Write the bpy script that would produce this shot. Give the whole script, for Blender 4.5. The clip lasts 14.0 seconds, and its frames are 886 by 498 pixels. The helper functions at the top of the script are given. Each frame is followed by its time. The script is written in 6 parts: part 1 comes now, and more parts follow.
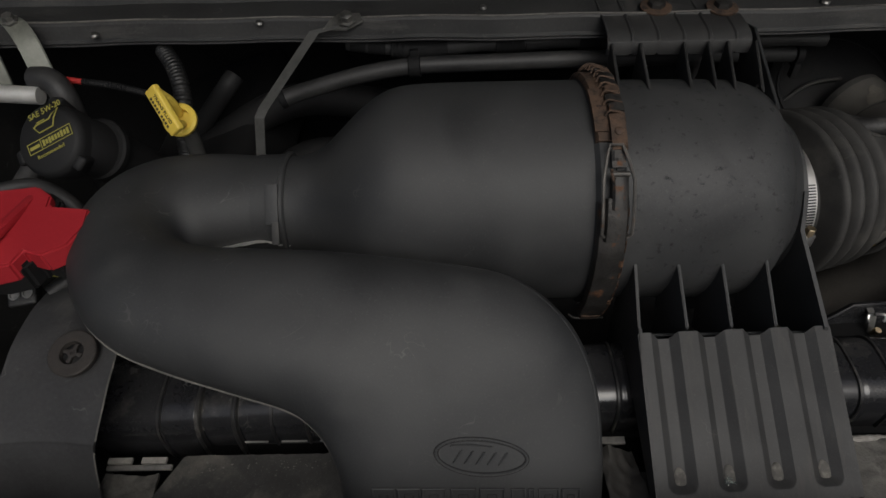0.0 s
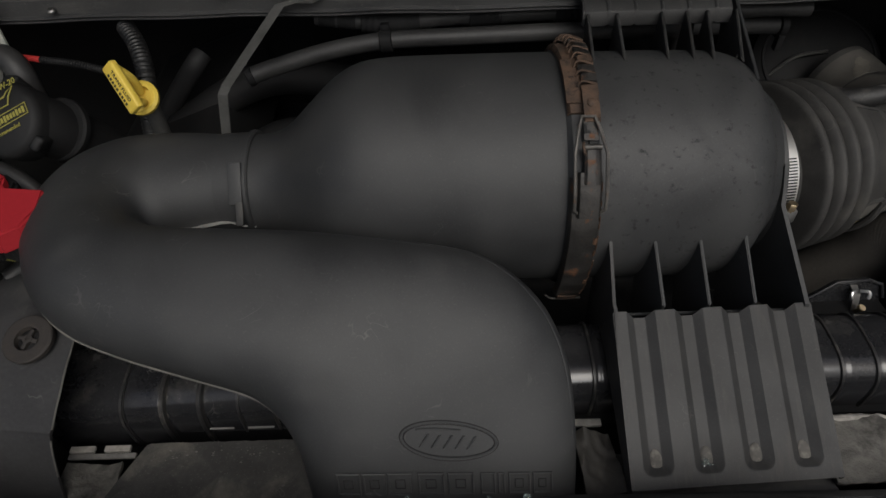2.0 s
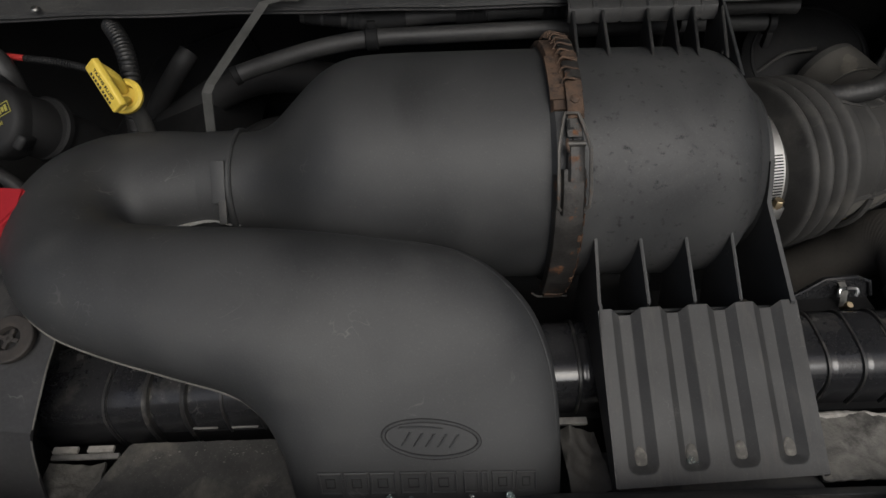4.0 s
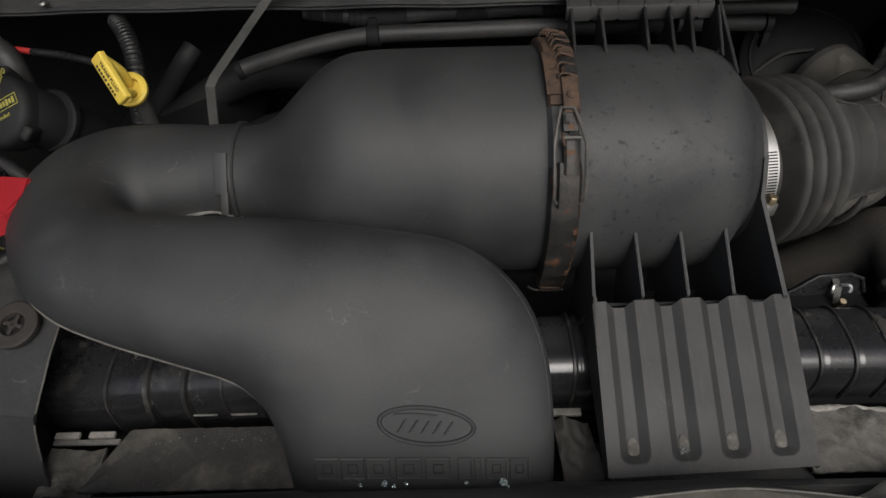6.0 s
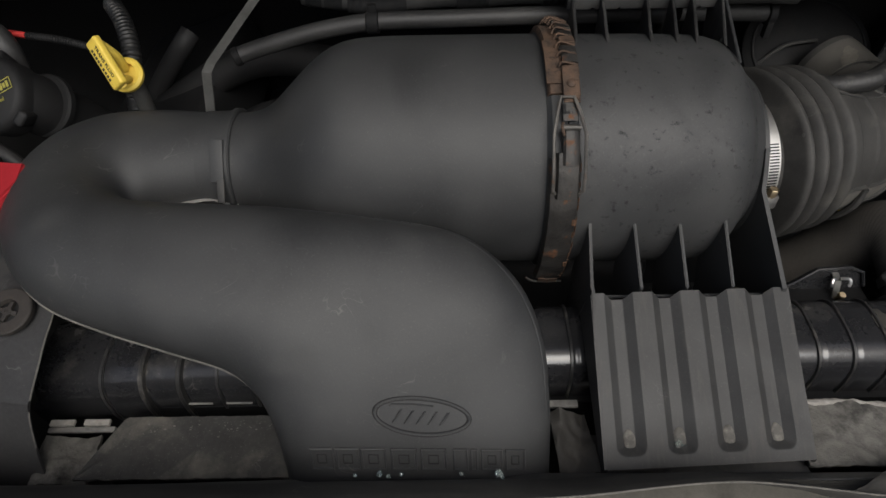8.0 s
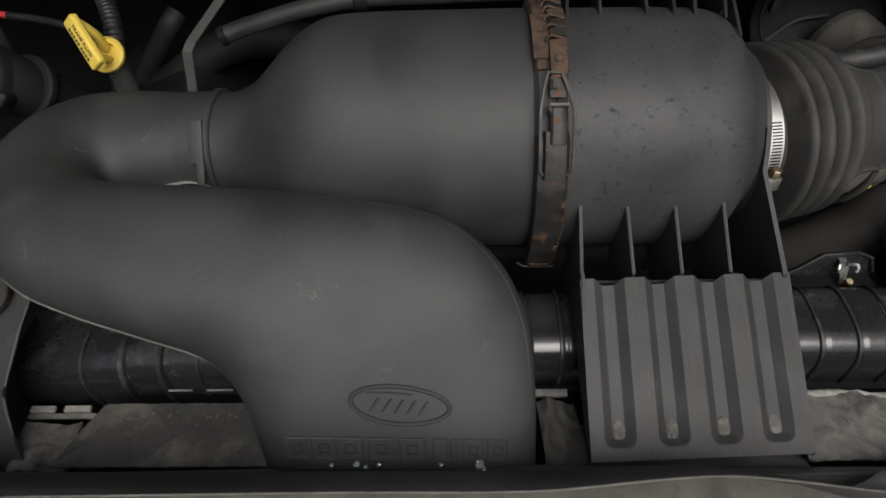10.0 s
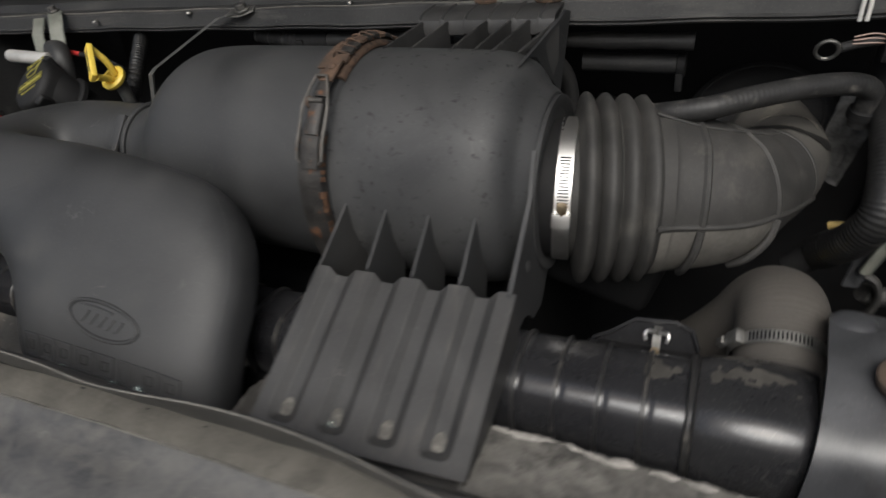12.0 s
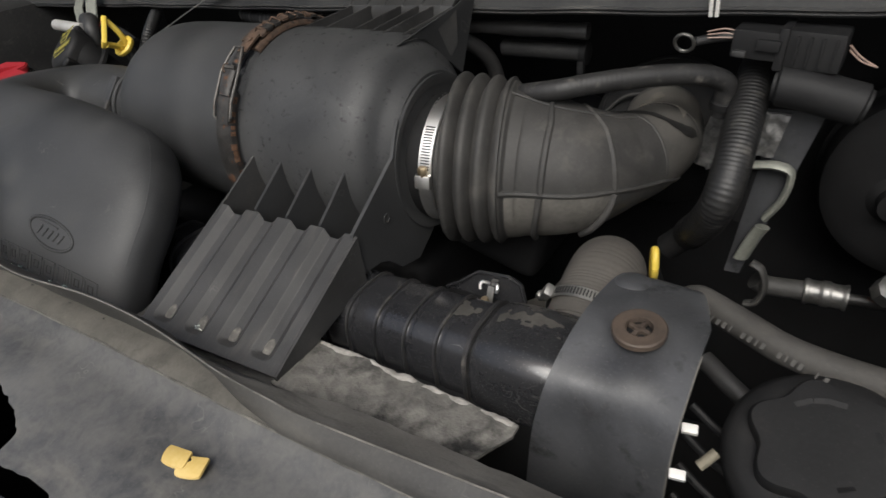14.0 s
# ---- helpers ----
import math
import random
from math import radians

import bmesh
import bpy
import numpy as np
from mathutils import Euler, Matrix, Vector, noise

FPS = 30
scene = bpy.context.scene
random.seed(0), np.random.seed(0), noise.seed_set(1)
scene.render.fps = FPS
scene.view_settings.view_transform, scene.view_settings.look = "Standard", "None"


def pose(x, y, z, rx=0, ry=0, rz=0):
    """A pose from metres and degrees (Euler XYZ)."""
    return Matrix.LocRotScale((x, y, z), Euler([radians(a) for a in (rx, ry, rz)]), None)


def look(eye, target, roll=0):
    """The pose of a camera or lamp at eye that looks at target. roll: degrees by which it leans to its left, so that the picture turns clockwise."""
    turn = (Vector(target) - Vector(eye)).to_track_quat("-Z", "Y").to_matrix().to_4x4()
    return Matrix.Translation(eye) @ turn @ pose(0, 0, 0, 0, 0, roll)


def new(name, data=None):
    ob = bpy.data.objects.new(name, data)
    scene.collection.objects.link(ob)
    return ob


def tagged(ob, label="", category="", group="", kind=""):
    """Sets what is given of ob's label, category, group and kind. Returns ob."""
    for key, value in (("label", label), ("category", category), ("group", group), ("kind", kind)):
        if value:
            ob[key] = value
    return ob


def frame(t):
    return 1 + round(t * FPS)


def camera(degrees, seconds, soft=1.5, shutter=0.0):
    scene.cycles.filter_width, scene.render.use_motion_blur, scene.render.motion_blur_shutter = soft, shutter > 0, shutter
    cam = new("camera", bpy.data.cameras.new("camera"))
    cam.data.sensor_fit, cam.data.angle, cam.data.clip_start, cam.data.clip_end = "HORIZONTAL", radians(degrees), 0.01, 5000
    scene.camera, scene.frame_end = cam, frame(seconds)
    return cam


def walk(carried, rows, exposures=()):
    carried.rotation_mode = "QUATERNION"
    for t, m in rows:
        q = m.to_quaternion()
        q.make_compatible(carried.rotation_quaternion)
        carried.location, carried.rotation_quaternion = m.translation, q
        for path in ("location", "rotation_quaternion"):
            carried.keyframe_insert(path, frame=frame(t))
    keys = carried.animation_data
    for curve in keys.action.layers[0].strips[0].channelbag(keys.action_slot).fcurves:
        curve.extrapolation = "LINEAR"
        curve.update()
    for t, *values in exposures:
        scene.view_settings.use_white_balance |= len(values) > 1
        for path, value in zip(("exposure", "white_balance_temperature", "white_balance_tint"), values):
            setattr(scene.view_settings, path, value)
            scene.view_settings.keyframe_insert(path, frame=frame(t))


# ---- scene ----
from mathutils.bvhtree import BVHTree

EXPOSURES = [(t, stops - 0.24, 6110, 7) for t, stops in ((0.0, -0.28), (1.5, -0.08), (2.5, -0.03), (4.0, 0.20), (7.0, 0.41), (9.5, 0.49), (10.0, 0.49), (10.5, 0.38), (11.0, 0.50), (11.5, 0.70), (12.0, 0.74), (12.5, 0.65), (13.0, 0.62), (13.5, 0.71), (14.0, 0.90))]
cam = camera(71.3, 14.0, soft=1.5, shutter=0.5)
PATH = [
    (0, (0.0557, 0.0653, 1.5614), (0.0399, 1.4432, 0.1118), -1.68),
    (0.5, (0.0566, 0.0653, 1.5569), (0.0458, 1.4394, 0.1037), -1.38),
    (1, (0.0668, 0.0701, 1.5495), (0.0527, 1.4204, 0.0742), -1.98),
    (1.5, (0.0770, 0.0713, 1.5436), (0.0731, 1.4216, 0.0682), -1.91),
    (2, (0.0807, 0.0716, 1.5413), (0.0726, 1.4215, 0.0655), -2.05),
    (2.5, (0.0832, 0.0716, 1.5417), (0.0715, 1.4306, 0.0744), -1.82),
    (3, (0.0875, 0.0727, 1.5421), (0.0691, 1.4215, 0.0655), -2.08),
    (3.5, (0.0902, 0.0728, 1.5411), (0.0834, 1.4247, 0.0673), -2.22),
    (4, (0.0932, 0.0709, 1.5368), (0.0900, 1.4238, 0.0639), -2.08),
    (6.5, (0.0979, 0.0569, 1.5365), (0.0822, 1.4169, 0.0702), -1.63),
    (7, (0.0985, 0.0594, 1.5352), (0.0865, 1.3997, 0.0507), -1.20),
    (9.5, (0.1089, 0.0612, 1.5283), (0.0840, 1.3909, 0.0346), -2.13),
    (10, (0.1263, 0.0706, 1.5157), (0.0647, 1.3775, 0.0031), -2.94),
    (10.5, (0.1952, 0.1005, 1.4787), (-0.0071, 1.4582, 0.0242), -4.38),
    (10.8, (0.2615, 0.0914, 1.4573), (-0.0749, 1.4904, 0.0682), -9.53),
    (11, (0.3093, 0.0687, 1.4415), (-0.0644, 1.4977, 0.0930), -9.06),
    (11.2, (0.3499, 0.0344, 1.4197), (-0.0260, 1.5391, 0.1570), -7.79),
    (11.5, (0.4024, -0.0095, 1.3925), (0.0612, 1.5382, 0.1725), -5.55),
    (11.8, (0.4660, -0.0057, 1.4013), (-0.0698, 1.5821, 0.3097), -6.16),
    (12, (0.5293, 0.0309, 1.3916), (-0.2288, 1.5428, 0.3241), -7.50),
    (12.2, (0.5968, 0.0985, 1.3603), (-0.2834, 1.5615, 0.3187), -7.76),
    (12.5, (0.6311, 0.1558, 1.3389), (-0.2720, 1.5863, 0.2721), -6.69),
    (12.8, (0.6449, 0.1698, 1.3279), (-0.2777, 1.5643, 0.2305), -6.02),
    (13, (0.6646, 0.1609, 1.3240), (-0.3385, 1.5307, 0.2668), -7.14),
    (13.2, (0.6853, 0.1354, 1.3258), (-0.3141, 1.4766, 0.2293), -5.68),
    (13.5, (0.7238, 0.0891, 1.3583), (-0.2930, 1.4562, 0.3107), -7.56),
    (13.8, (0.7450, 0.0483, 1.3795), (-0.2570, 1.4134, 0.3153), -7.57),
    (14, (0.7568, 0.0396, 1.3843), (-0.2310, 1.4157, 0.3211), -7.53),
]
walk(cam, [(t, look(eye, target, roll)) for t, eye, target, roll in PATH], exposures=EXPOSURES)

# ---- light: overcast daylight from in front of the van, the raised hood shades the rear ----
world = bpy.data.worlds.new("overcast_sky")
scene.world = world
world.use_nodes = True
wn, wl = world.node_tree.nodes, world.node_tree.links
sky = wn.new("ShaderNodeTexSky")
sky.sky_type, sky.sun_disc = "NISHITA", False
sky.sun_elevation, sky.sun_rotation = radians(52), radians(161)
sky.air_density, sky.dust_density, sky.ozone_density = 1.0, 8.0, 0.3
wn["Background"].inputs["Strength"].default_value = 0.08
wl.new(sky.outputs["Color"], wn["Background"].inputs["Color"])
sun = new("sun", bpy.data.lights.new("sun", "SUN"))
sun.data.energy, sun.data.angle, sun.data.color = 1.30, radians(38), (1.0, 0.985, 0.97)
sun.matrix_world = look((0.90, -1.95, 3.8), (0.15, 0.4, 1.1))


# ---- materials ----
def material(name, dark, light, rough=(0.45, 0.65), scale=14.0, fine=220.0, bump=0.15, metal=0.0, spec=0.5,
             dust=None, dust_amount=0.5, dust_scale=9.0, coat=0.0, speck=0.0, cloud=None, soft=0.2, scratch=0.0, streak=(1, 1, 1)):
    """Two-scale noise between two base colours, a third colour of dust or rust in patches, and fine relief."""
    m = bpy.data.materials.new(name)
    m.use_nodes = True
    n, l = m.node_tree.nodes, m.node_tree.links
    b = n["Principled BSDF"]
    co = n.new("ShaderNodeTexCoord")
    big, small = n.new("ShaderNodeTexNoise"), n.new("ShaderNodeTexNoise")
    big.inputs["Scale"].default_value, big.inputs["Detail"].default_value = scale, 5.0
    small.inputs["Scale"].default_value, small.inputs["Detail"].default_value = fine, 3.0
    for t in (big, small):
        l.new(co.outputs["Object"], t.inputs["Vector"])
    blend = n.new("ShaderNodeMath")
    blend.operation = "MULTIPLY_ADD"
    blend.inputs[1].default_value = 0.35
    l.new(small.outputs["Fac"], blend.inputs[0])
    l.new(big.outputs["Fac"], blend.inputs[2])
    ramp = n.new("ShaderNodeMapRange")
    ramp.inputs["From Min"].default_value, ramp.inputs["From Max"].default_value = 0.42, 0.9
    l.new(blend.outputs[0], ramp.inputs["Value"])
    mix = n.new("ShaderNodeMix")
    mix.data_type = "RGBA"
    mix.inputs["A"].default_value, mix.inputs["B"].default_value = (*dark, 1), (*light, 1)
    l.new(ramp.outputs[0], mix.inputs["Factor"])
    colour = mix.outputs["Result"]
    rr = n.new("ShaderNodeMapRange")
    rr.inputs["To Min"].default_value, rr.inputs["To Max"].default_value = rough
    l.new(big.outputs["Fac"], rr.inputs["Value"])
    if cloud:
        fog = n.new("ShaderNodeTexNoise")
        fog.inputs["Scale"].default_value, fog.inputs["Detail"].default_value = cloud[1], 7.0
        fog.inputs["Distortion"].default_value = 0.8
        l.new(co.outputs["Object"], fog.inputs["Vector"])
        thin = n.new("ShaderNodeMapRange")
        thin.inputs["From Min"].default_value, thin.inputs["From Max"].default_value = 0.36, 0.70
        thin.inputs["To Max"].default_value = cloud[2]
        l.new(fog.outputs["Fac"], thin.inputs["Value"])
        veil = n.new("ShaderNodeMix")
        veil.data_type = "RGBA"
        veil.inputs["B"].default_value = (*cloud[0], 1)
        l.new(thin.outputs[0], veil.inputs["Factor"])
        l.new(colour, veil.inputs["A"])
        colour = veil.outputs["Result"]
    if speck:
        dots = n.new("ShaderNodeTexNoise")
        dots.inputs["Scale"].default_value, dots.inputs["Detail"].default_value = 560.0, 3.0
        l.new(co.outputs["Object"], dots.inputs["Vector"])
        pick = n.new("ShaderNodeMapRange")
        pick.inputs["From Min"].default_value, pick.inputs["From Max"].default_value = 0.60, 0.78
        pick.inputs["To Max"].default_value = speck
        l.new(dots.outputs["Fac"], pick.inputs["Value"])
        over = n.new("ShaderNodeMix")
        over.data_type = "RGBA"
        over.inputs["B"].default_value = (0.13, 0.125, 0.115, 1)
        l.new(pick.outputs[0], over.inputs["Factor"])
        l.new(colour, over.inputs["A"])
        colour = over.outputs["Result"]
    if scratch:  # hairline scuffs where two warped fields cross
        hair, where = n.new("ShaderNodeTexNoise"), n.new("ShaderNodeTexNoise")
        hair.inputs["Scale"].default_value, hair.inputs["Detail"].default_value, hair.inputs["Distortion"].default_value = 38.0, 2.0, 0.6
        where.inputs["Scale"].default_value, where.inputs["Detail"].default_value = 23.0, 4.0
        off = n.new("ShaderNodeMath")
        off.operation = "SUBTRACT"
        off.inputs[1].default_value = 0.5
        l.new(hair.outputs["Fac"], off.inputs[0])
        size = n.new("ShaderNodeMath")
        size.operation = "ABSOLUTE"
        l.new(off.outputs[0], size.inputs[0])
        line, mask = n.new("ShaderNodeMapRange"), n.new("ShaderNodeMapRange")
        line.inputs["From Min"].default_value, line.inputs["From Max"].default_value = 0.010, 0.002
        mask.inputs["From Min"].default_value, mask.inputs["From Max"].default_value = 0.58, 0.72
        mask.inputs["To Max"].default_value = scratch
        l.new(size.outputs[0], line.inputs["Value"])
        l.new(where.outputs["Fac"], mask.inputs["Value"])
        for t in (hair, where):
            l.new(co.outputs["Object"], t.inputs["Vector"])
        both = n.new("ShaderNodeMath")
        both.operation = "MULTIPLY"
        l.new(line.outputs[0], both.inputs[0])
        l.new(mask.outputs[0], both.inputs[1])
        cut_in = n.new("ShaderNodeMix")
        cut_in.data_type = "RGBA"
        cut_in.inputs["B"].default_value = (0.15, 0.145, 0.135, 1)
        l.new(both.outputs[0], cut_in.inputs["Factor"])
        l.new(colour, cut_in.inputs["A"])
        colour = cut_in.outputs["Result"]
    if dust:
        patch = n.new("ShaderNodeTexNoise")
        patch.inputs["Scale"].default_value, patch.inputs["Detail"].default_value = dust_scale, 8.0
        patch.inputs["Roughness"].default_value = 0.65
        run = n.new("ShaderNodeMapping")
        run.inputs["Scale"].default_value = streak
        l.new(co.outputs["Object"], run.inputs["Vector"])
        l.new(run.outputs["Vector"], patch.inputs["Vector"])
        cut = n.new("ShaderNodeMapRange")
        cut.inputs["From Min"].default_value = 0.72 - 0.4 * dust_amount
        cut.inputs["From Max"].default_value = 0.72 + soft - 0.4 * dust_amount
        l.new(patch.outputs["Fac"], cut.inputs["Value"])
        top = n.new("ShaderNodeMix")
        top.data_type = "RGBA"
        top.inputs["B"].default_value = (*dust, 1)
        l.new(cut.outputs[0], top.inputs["Factor"])
        l.new(colour, top.inputs["A"])
        colour = top.outputs["Result"]
        worn = n.new("ShaderNodeMath")
        worn.operation = "MULTIPLY_ADD"
        worn.inputs[1].default_value = 0.35
        worn.use_clamp = True
        l.new(cut.outputs[0], worn.inputs[0])
        l.new(rr.outputs[0], worn.inputs[2])
        l.new(worn.outputs[0], b.inputs["Roughness"])
    else:
        l.new(rr.outputs[0], b.inputs["Roughness"])
    l.new(colour, b.inputs["Base Color"])
    b.inputs["Metallic"].default_value, b.inputs["Specular IOR Level"].default_value = metal, spec
    b.inputs["Coat Weight"].default_value = coat
    bm_ = n.new("ShaderNodeBump")
    bm_.inputs["Strength"].default_value, bm_.inputs["Distance"].default_value = bump, 0.002
    l.new(blend.outputs[0], bm_.inputs["Height"])
    l.new(bm_.outputs["Normal"], b.inputs["Normal"])
    return m


PLASTIC = material("black_plastic", (0.0190, 0.0198, 0.0208), (0.0370, 0.0378, 0.0388), (0.48, 0.66), 9, 650, 0.10, spec=0.45,
                   dust=(0.060, 0.0598, 0.0585), dust_amount=0.37, dust_scale=17, soft=0.32, speck=0.20, scratch=0.42, cloud=((0.050, 0.0506, 0.0508), 10.0, 0.62))
PLASTIC_STAINED = material("stained_black_plastic", (0.0200, 0.0208, 0.0220), (0.0380, 0.0390, 0.0402), (0.47, 0.64), 9, 650, 0.11, spec=0.45,
                           dust=(0.0130, 0.0135, 0.0141), dust_amount=0.345, dust_scale=120, soft=0.12, speck=0.20, scratch=0.30, cloud=((0.060, 0.0605, 0.0602), 12.0, 0.66))
PLASTIC_DUSTY = material("dusty_black_plastic", (0.0165, 0.0165, 0.0166), (0.0345, 0.0340, 0.0332), (0.46, 0.66), 10, 650, 0.12,
                         dust=(0.098, 0.092, 0.084), dust_amount=0.41, dust_scale=34, soft=0.26, speck=0.30, scratch=0.6, cloud=((0.066, 0.0655, 0.0645), 14.0, 0.5), streak=(2.6, 0.4, 0.4))
GLOSSY = material("glossy_duct_plastic", (0.012, 0.0121, 0.0136), (0.025, 0.0252, 0.0270), (0.11, 0.25), 9, 260, 0.08, spec=0.6,
                  dust=(0.13, 0.123, 0.110), dust_amount=0.315, dust_scale=17, soft=0.34, speck=0.3, scratch=0.6)
DUCT_END = material("dusty_duct_end", (0.014, 0.0141, 0.0155), (0.028, 0.0282, 0.0295), (0.15, 0.30), 9, 260, 0.10, spec=0.6,
                    dust=(0.135, 0.125, 0.108), dust_amount=0.42, dust_scale=13, soft=0.13, speck=0.4, scratch=0.6)
DUCT_RING = material("scuffed_duct_ring", (0.015, 0.015, 0.0160), (0.034, 0.033, 0.0320), (0.3, 0.5), 20, 260, 0.2,
                     dust=(0.17, 0.157, 0.136), dust_amount=0.42, dust_scale=42, soft=0.2)
# dark parts; base set near black so the deep bay also looks shaded
DARK = material("dark_parts_and_bay_shade", (0.0050, 0.0050, 0.0053), (0.0115, 0.0115, 0.0118), (0.6, 0.8), 18, 200, 0.2, spec=0.25)
RUBBER = material("aged_rubber", (0.0285, 0.0278, 0.0262), (0.0545, 0.0520, 0.0482), (0.56, 0.78), 12, 240, 0.26,
                  dust=(0.112, 0.105, 0.092), dust_amount=0.40, dust_scale=18, soft=0.30, speck=0.2, scratch=0.3, cloud=((0.0165, 0.0161, 0.0153), 22.0, 0.75))
HOSE = material("brown_dusty_rubber", (0.047, 0.0430, 0.0375), (0.083, 0.0755, 0.0655), (0.68, 0.85), 14, 260, 0.25,
                dust=(0.045, 0.041, 0.037), dust_amount=0.34, dust_scale=26, soft=0.3, speck=0.2)
FLAP = material("dusty_flap_rubber", (0.024, 0.0236, 0.0228), (0.062, 0.0595, 0.0550), (0.5, 0.7), 14, 300, 0.2,
                dust=(0.115, 0.108, 0.095), dust_amount=0.42, dust_scale=14, soft=0.3, speck=0.3, scratch=0.6, streak=(0.5, 1.6, 1.6))
BLACK_HOSE = material("black_rubber_hose", (0.016, 0.016, 0.0165), (0.040, 0.039, 0.038), (0.45, 0.65), 20, 260, 0.25,
                      dust=(0.075, 0.071, 0.064), dust_amount=0.32, dust_scale=34, soft=0.3, speck=0.2)
LOOM = material("split_loom", (0.0075, 0.0075, 0.0078), (0.016, 0.0158, 0.0153), (0.40, 0.60), 30, 250, 0.25,
                dust=(0.085, 0.080, 0.071), dust_amount=0.37, dust_scale=55, soft=0.25, speck=0.2)
PAINT = material("satin_black_paint", (0.016, 0.016, 0.0165), (0.033, 0.033, 0.0325), (0.50, 0.70), 12, 260, 0.14, spec=0.3,
                 dust=(0.08, 0.077, 0.070), dust_amount=0.34, dust_scale=26, soft=0.26, speck=0.3, scratch=0.6, streak=(0.35, 2.0, 2.0))
PANEL = material("dusty_grey_panel", (0.030, 0.0306, 0.0322), (0.098, 0.097, 0.095), (0.34, 0.6), 10, 240, 0.25,
                 dust=(0.165, 0.156, 0.138), dust_amount=0.48, dust_scale=8, soft=0.18, speck=0.5, scratch=0.9, cloud=((0.130, 0.125, 0.115), 60.0, 0.55), streak=(0.55, 1.7, 1.0))
FIBRE = material("fibre_board", (0.036, 0.0345, 0.0315), (0.122, 0.1165, 0.1050), (0.7, 0.9), 20, 420, 0.9,
                 dust=(0.0135, 0.0130, 0.0120), dust_amount=0.53, dust_scale=19, soft=0.16, cloud=((0.215, 0.204, 0.182), 60.0, 0.55), speck=0.7, scratch=0.6)
FOAM = material("dirty_foam", (0.056, 0.053, 0.045), (0.098, 0.092, 0.079), (0.85, 0.95), 40, 300, 0.5,
                dust=(0.034, 0.032, 0.029), dust_amount=0.42, dust_scale=26, soft=0.3, speck=0.35)
FOAM_PALE = material("dusty_seal_fold", (0.098, 0.0935, 0.0845), (0.190, 0.1815, 0.1640), (0.75, 0.92), 24, 420, 0.4,
                     dust=(0.040, 0.0382, 0.0345), dust_amount=0.40, dust_scale=22, soft=0.25, speck=0.5, scratch=0.5, streak=(0.4, 1.5, 1.5))
DUST = material("dry_dust", (0.036, 0.0342, 0.0308), (0.078, 0.0735, 0.0655), (0.85, 0.95), 60, 420, 0.4, spec=0.2)
RUST = material("rusty_steel", (0.016, 0.0154, 0.0147), (0.050, 0.0470, 0.0435), (0.38, 0.66), 60, 400, 0.6, metal=0.35,
                dust=(0.150, 0.070, 0.034), dust_amount=0.40, dust_scale=62, soft=0.10)
RUST_DARK = material("deep_rust", (0.036, 0.0255, 0.0195), (0.115, 0.0690, 0.0430), (0.65, 0.9), 90, 500, 0.8, metal=0.1,
                     dust=(0.015, 0.0132, 0.0120), dust_amount=0.44, dust_scale=85, soft=0.12)
FLAKE = material("orange_rust", (0.050, 0.0300, 0.0205), (0.130, 0.0710, 0.0420), (0.75, 0.92), 160, 600, 0.8, spec=0.2,
                 dust=(0.030, 0.0235, 0.0195), dust_amount=0.42, dust_scale=190, soft=0.15)
ZINC = material("bright_zinc", (0.66, 0.65, 0.63), (0.82, 0.81, 0.79), (0.30, 0.48), 40, 300, 0.08, metal=1.0)
BRASS = material("tarnished_brass", (0.42, 0.33, 0.20), (0.62, 0.50, 0.34), (0.3, 0.5), 60, 300, 0.2, metal=1.0)
STEEL = material("worn_steel", (0.15, 0.148, 0.140), (0.34, 0.333, 0.315), (0.35, 0.55), 50, 300, 0.25, metal=0.9)
OLIVE = material("olive_zinc", (0.15, 0.155, 0.13), (0.27, 0.275, 0.24), (0.45, 0.6), 30, 300, 0.15, metal=0.3)
ALUMINIUM = material("cast_aluminium", (0.06, 0.06, 0.059), (0.21, 0.208, 0.203), (0.6, 0.8), 90, 420, 0.9, metal=0.6, speck=0.5)
YELLOW = material("yellow_plastic", (0.70, 0.50, 0.06), (0.80, 0.61, 0.11), (0.35, 0.5), 20, 300, 0.05)
YELLOW_FADED = material("faded_yellow_plastic", (0.55, 0.38, 0.10), (0.66, 0.50, 0.20), (0.5, 0.65), 20, 300, 0.1)
RED = material("red_plastic", (0.29, 0.013, 0.020), (0.39, 0.022, 0.03), (0.4, 0.55), 10, 300, 0.08)
RED_WIRE = material("red_wire", (0.4, 0.03, 0.03), (0.5, 0.05, 0.04), (0.4, 0.5))
PINK_WIRE = material("tan_wire", (0.26, 0.18, 0.14), (0.40, 0.28, 0.23), (0.4, 0.5))
WHITE = material("white_plastic", (0.6, 0.59, 0.55), (0.75, 0.74, 0.7), (0.4, 0.55))
BLACK_INK = material("black_ink", (0.02, 0.02, 0.02), (0.03, 0.03, 0.03), (0.5, 0.6))
YELLOW_INK = material("yellow_ink", (0.27, 0.245, 0.045), (0.36, 0.33, 0.07), (0.5, 0.6))
GREY_INK = material("pale_print", (0.036, 0.034, 0.031), (0.052, 0.049, 0.044), (0.6, 0.7))
TAN = material("tan_hose", (0.14, 0.125, 0.09), (0.21, 0.19, 0.145), (0.7, 0.85), 20, 260, 0.2)
CONCRETE = material("concrete", (0.22, 0.215, 0.2), (0.34, 0.33, 0.31), (0.8, 0.95), 3, 60, 0.3)
OLIVE_DARK = material("dull_grey_steel", (0.050, 0.050, 0.047), (0.100, 0.099, 0.094), (0.45, 0.65), 30, 300, 0.2)
DARK_CAP = material("cap_plastic", (0.008, 0.008, 0.0085), (0.017, 0.017, 0.0173), (0.55, 0.72), 16, 260, 0.2, spec=0.3)
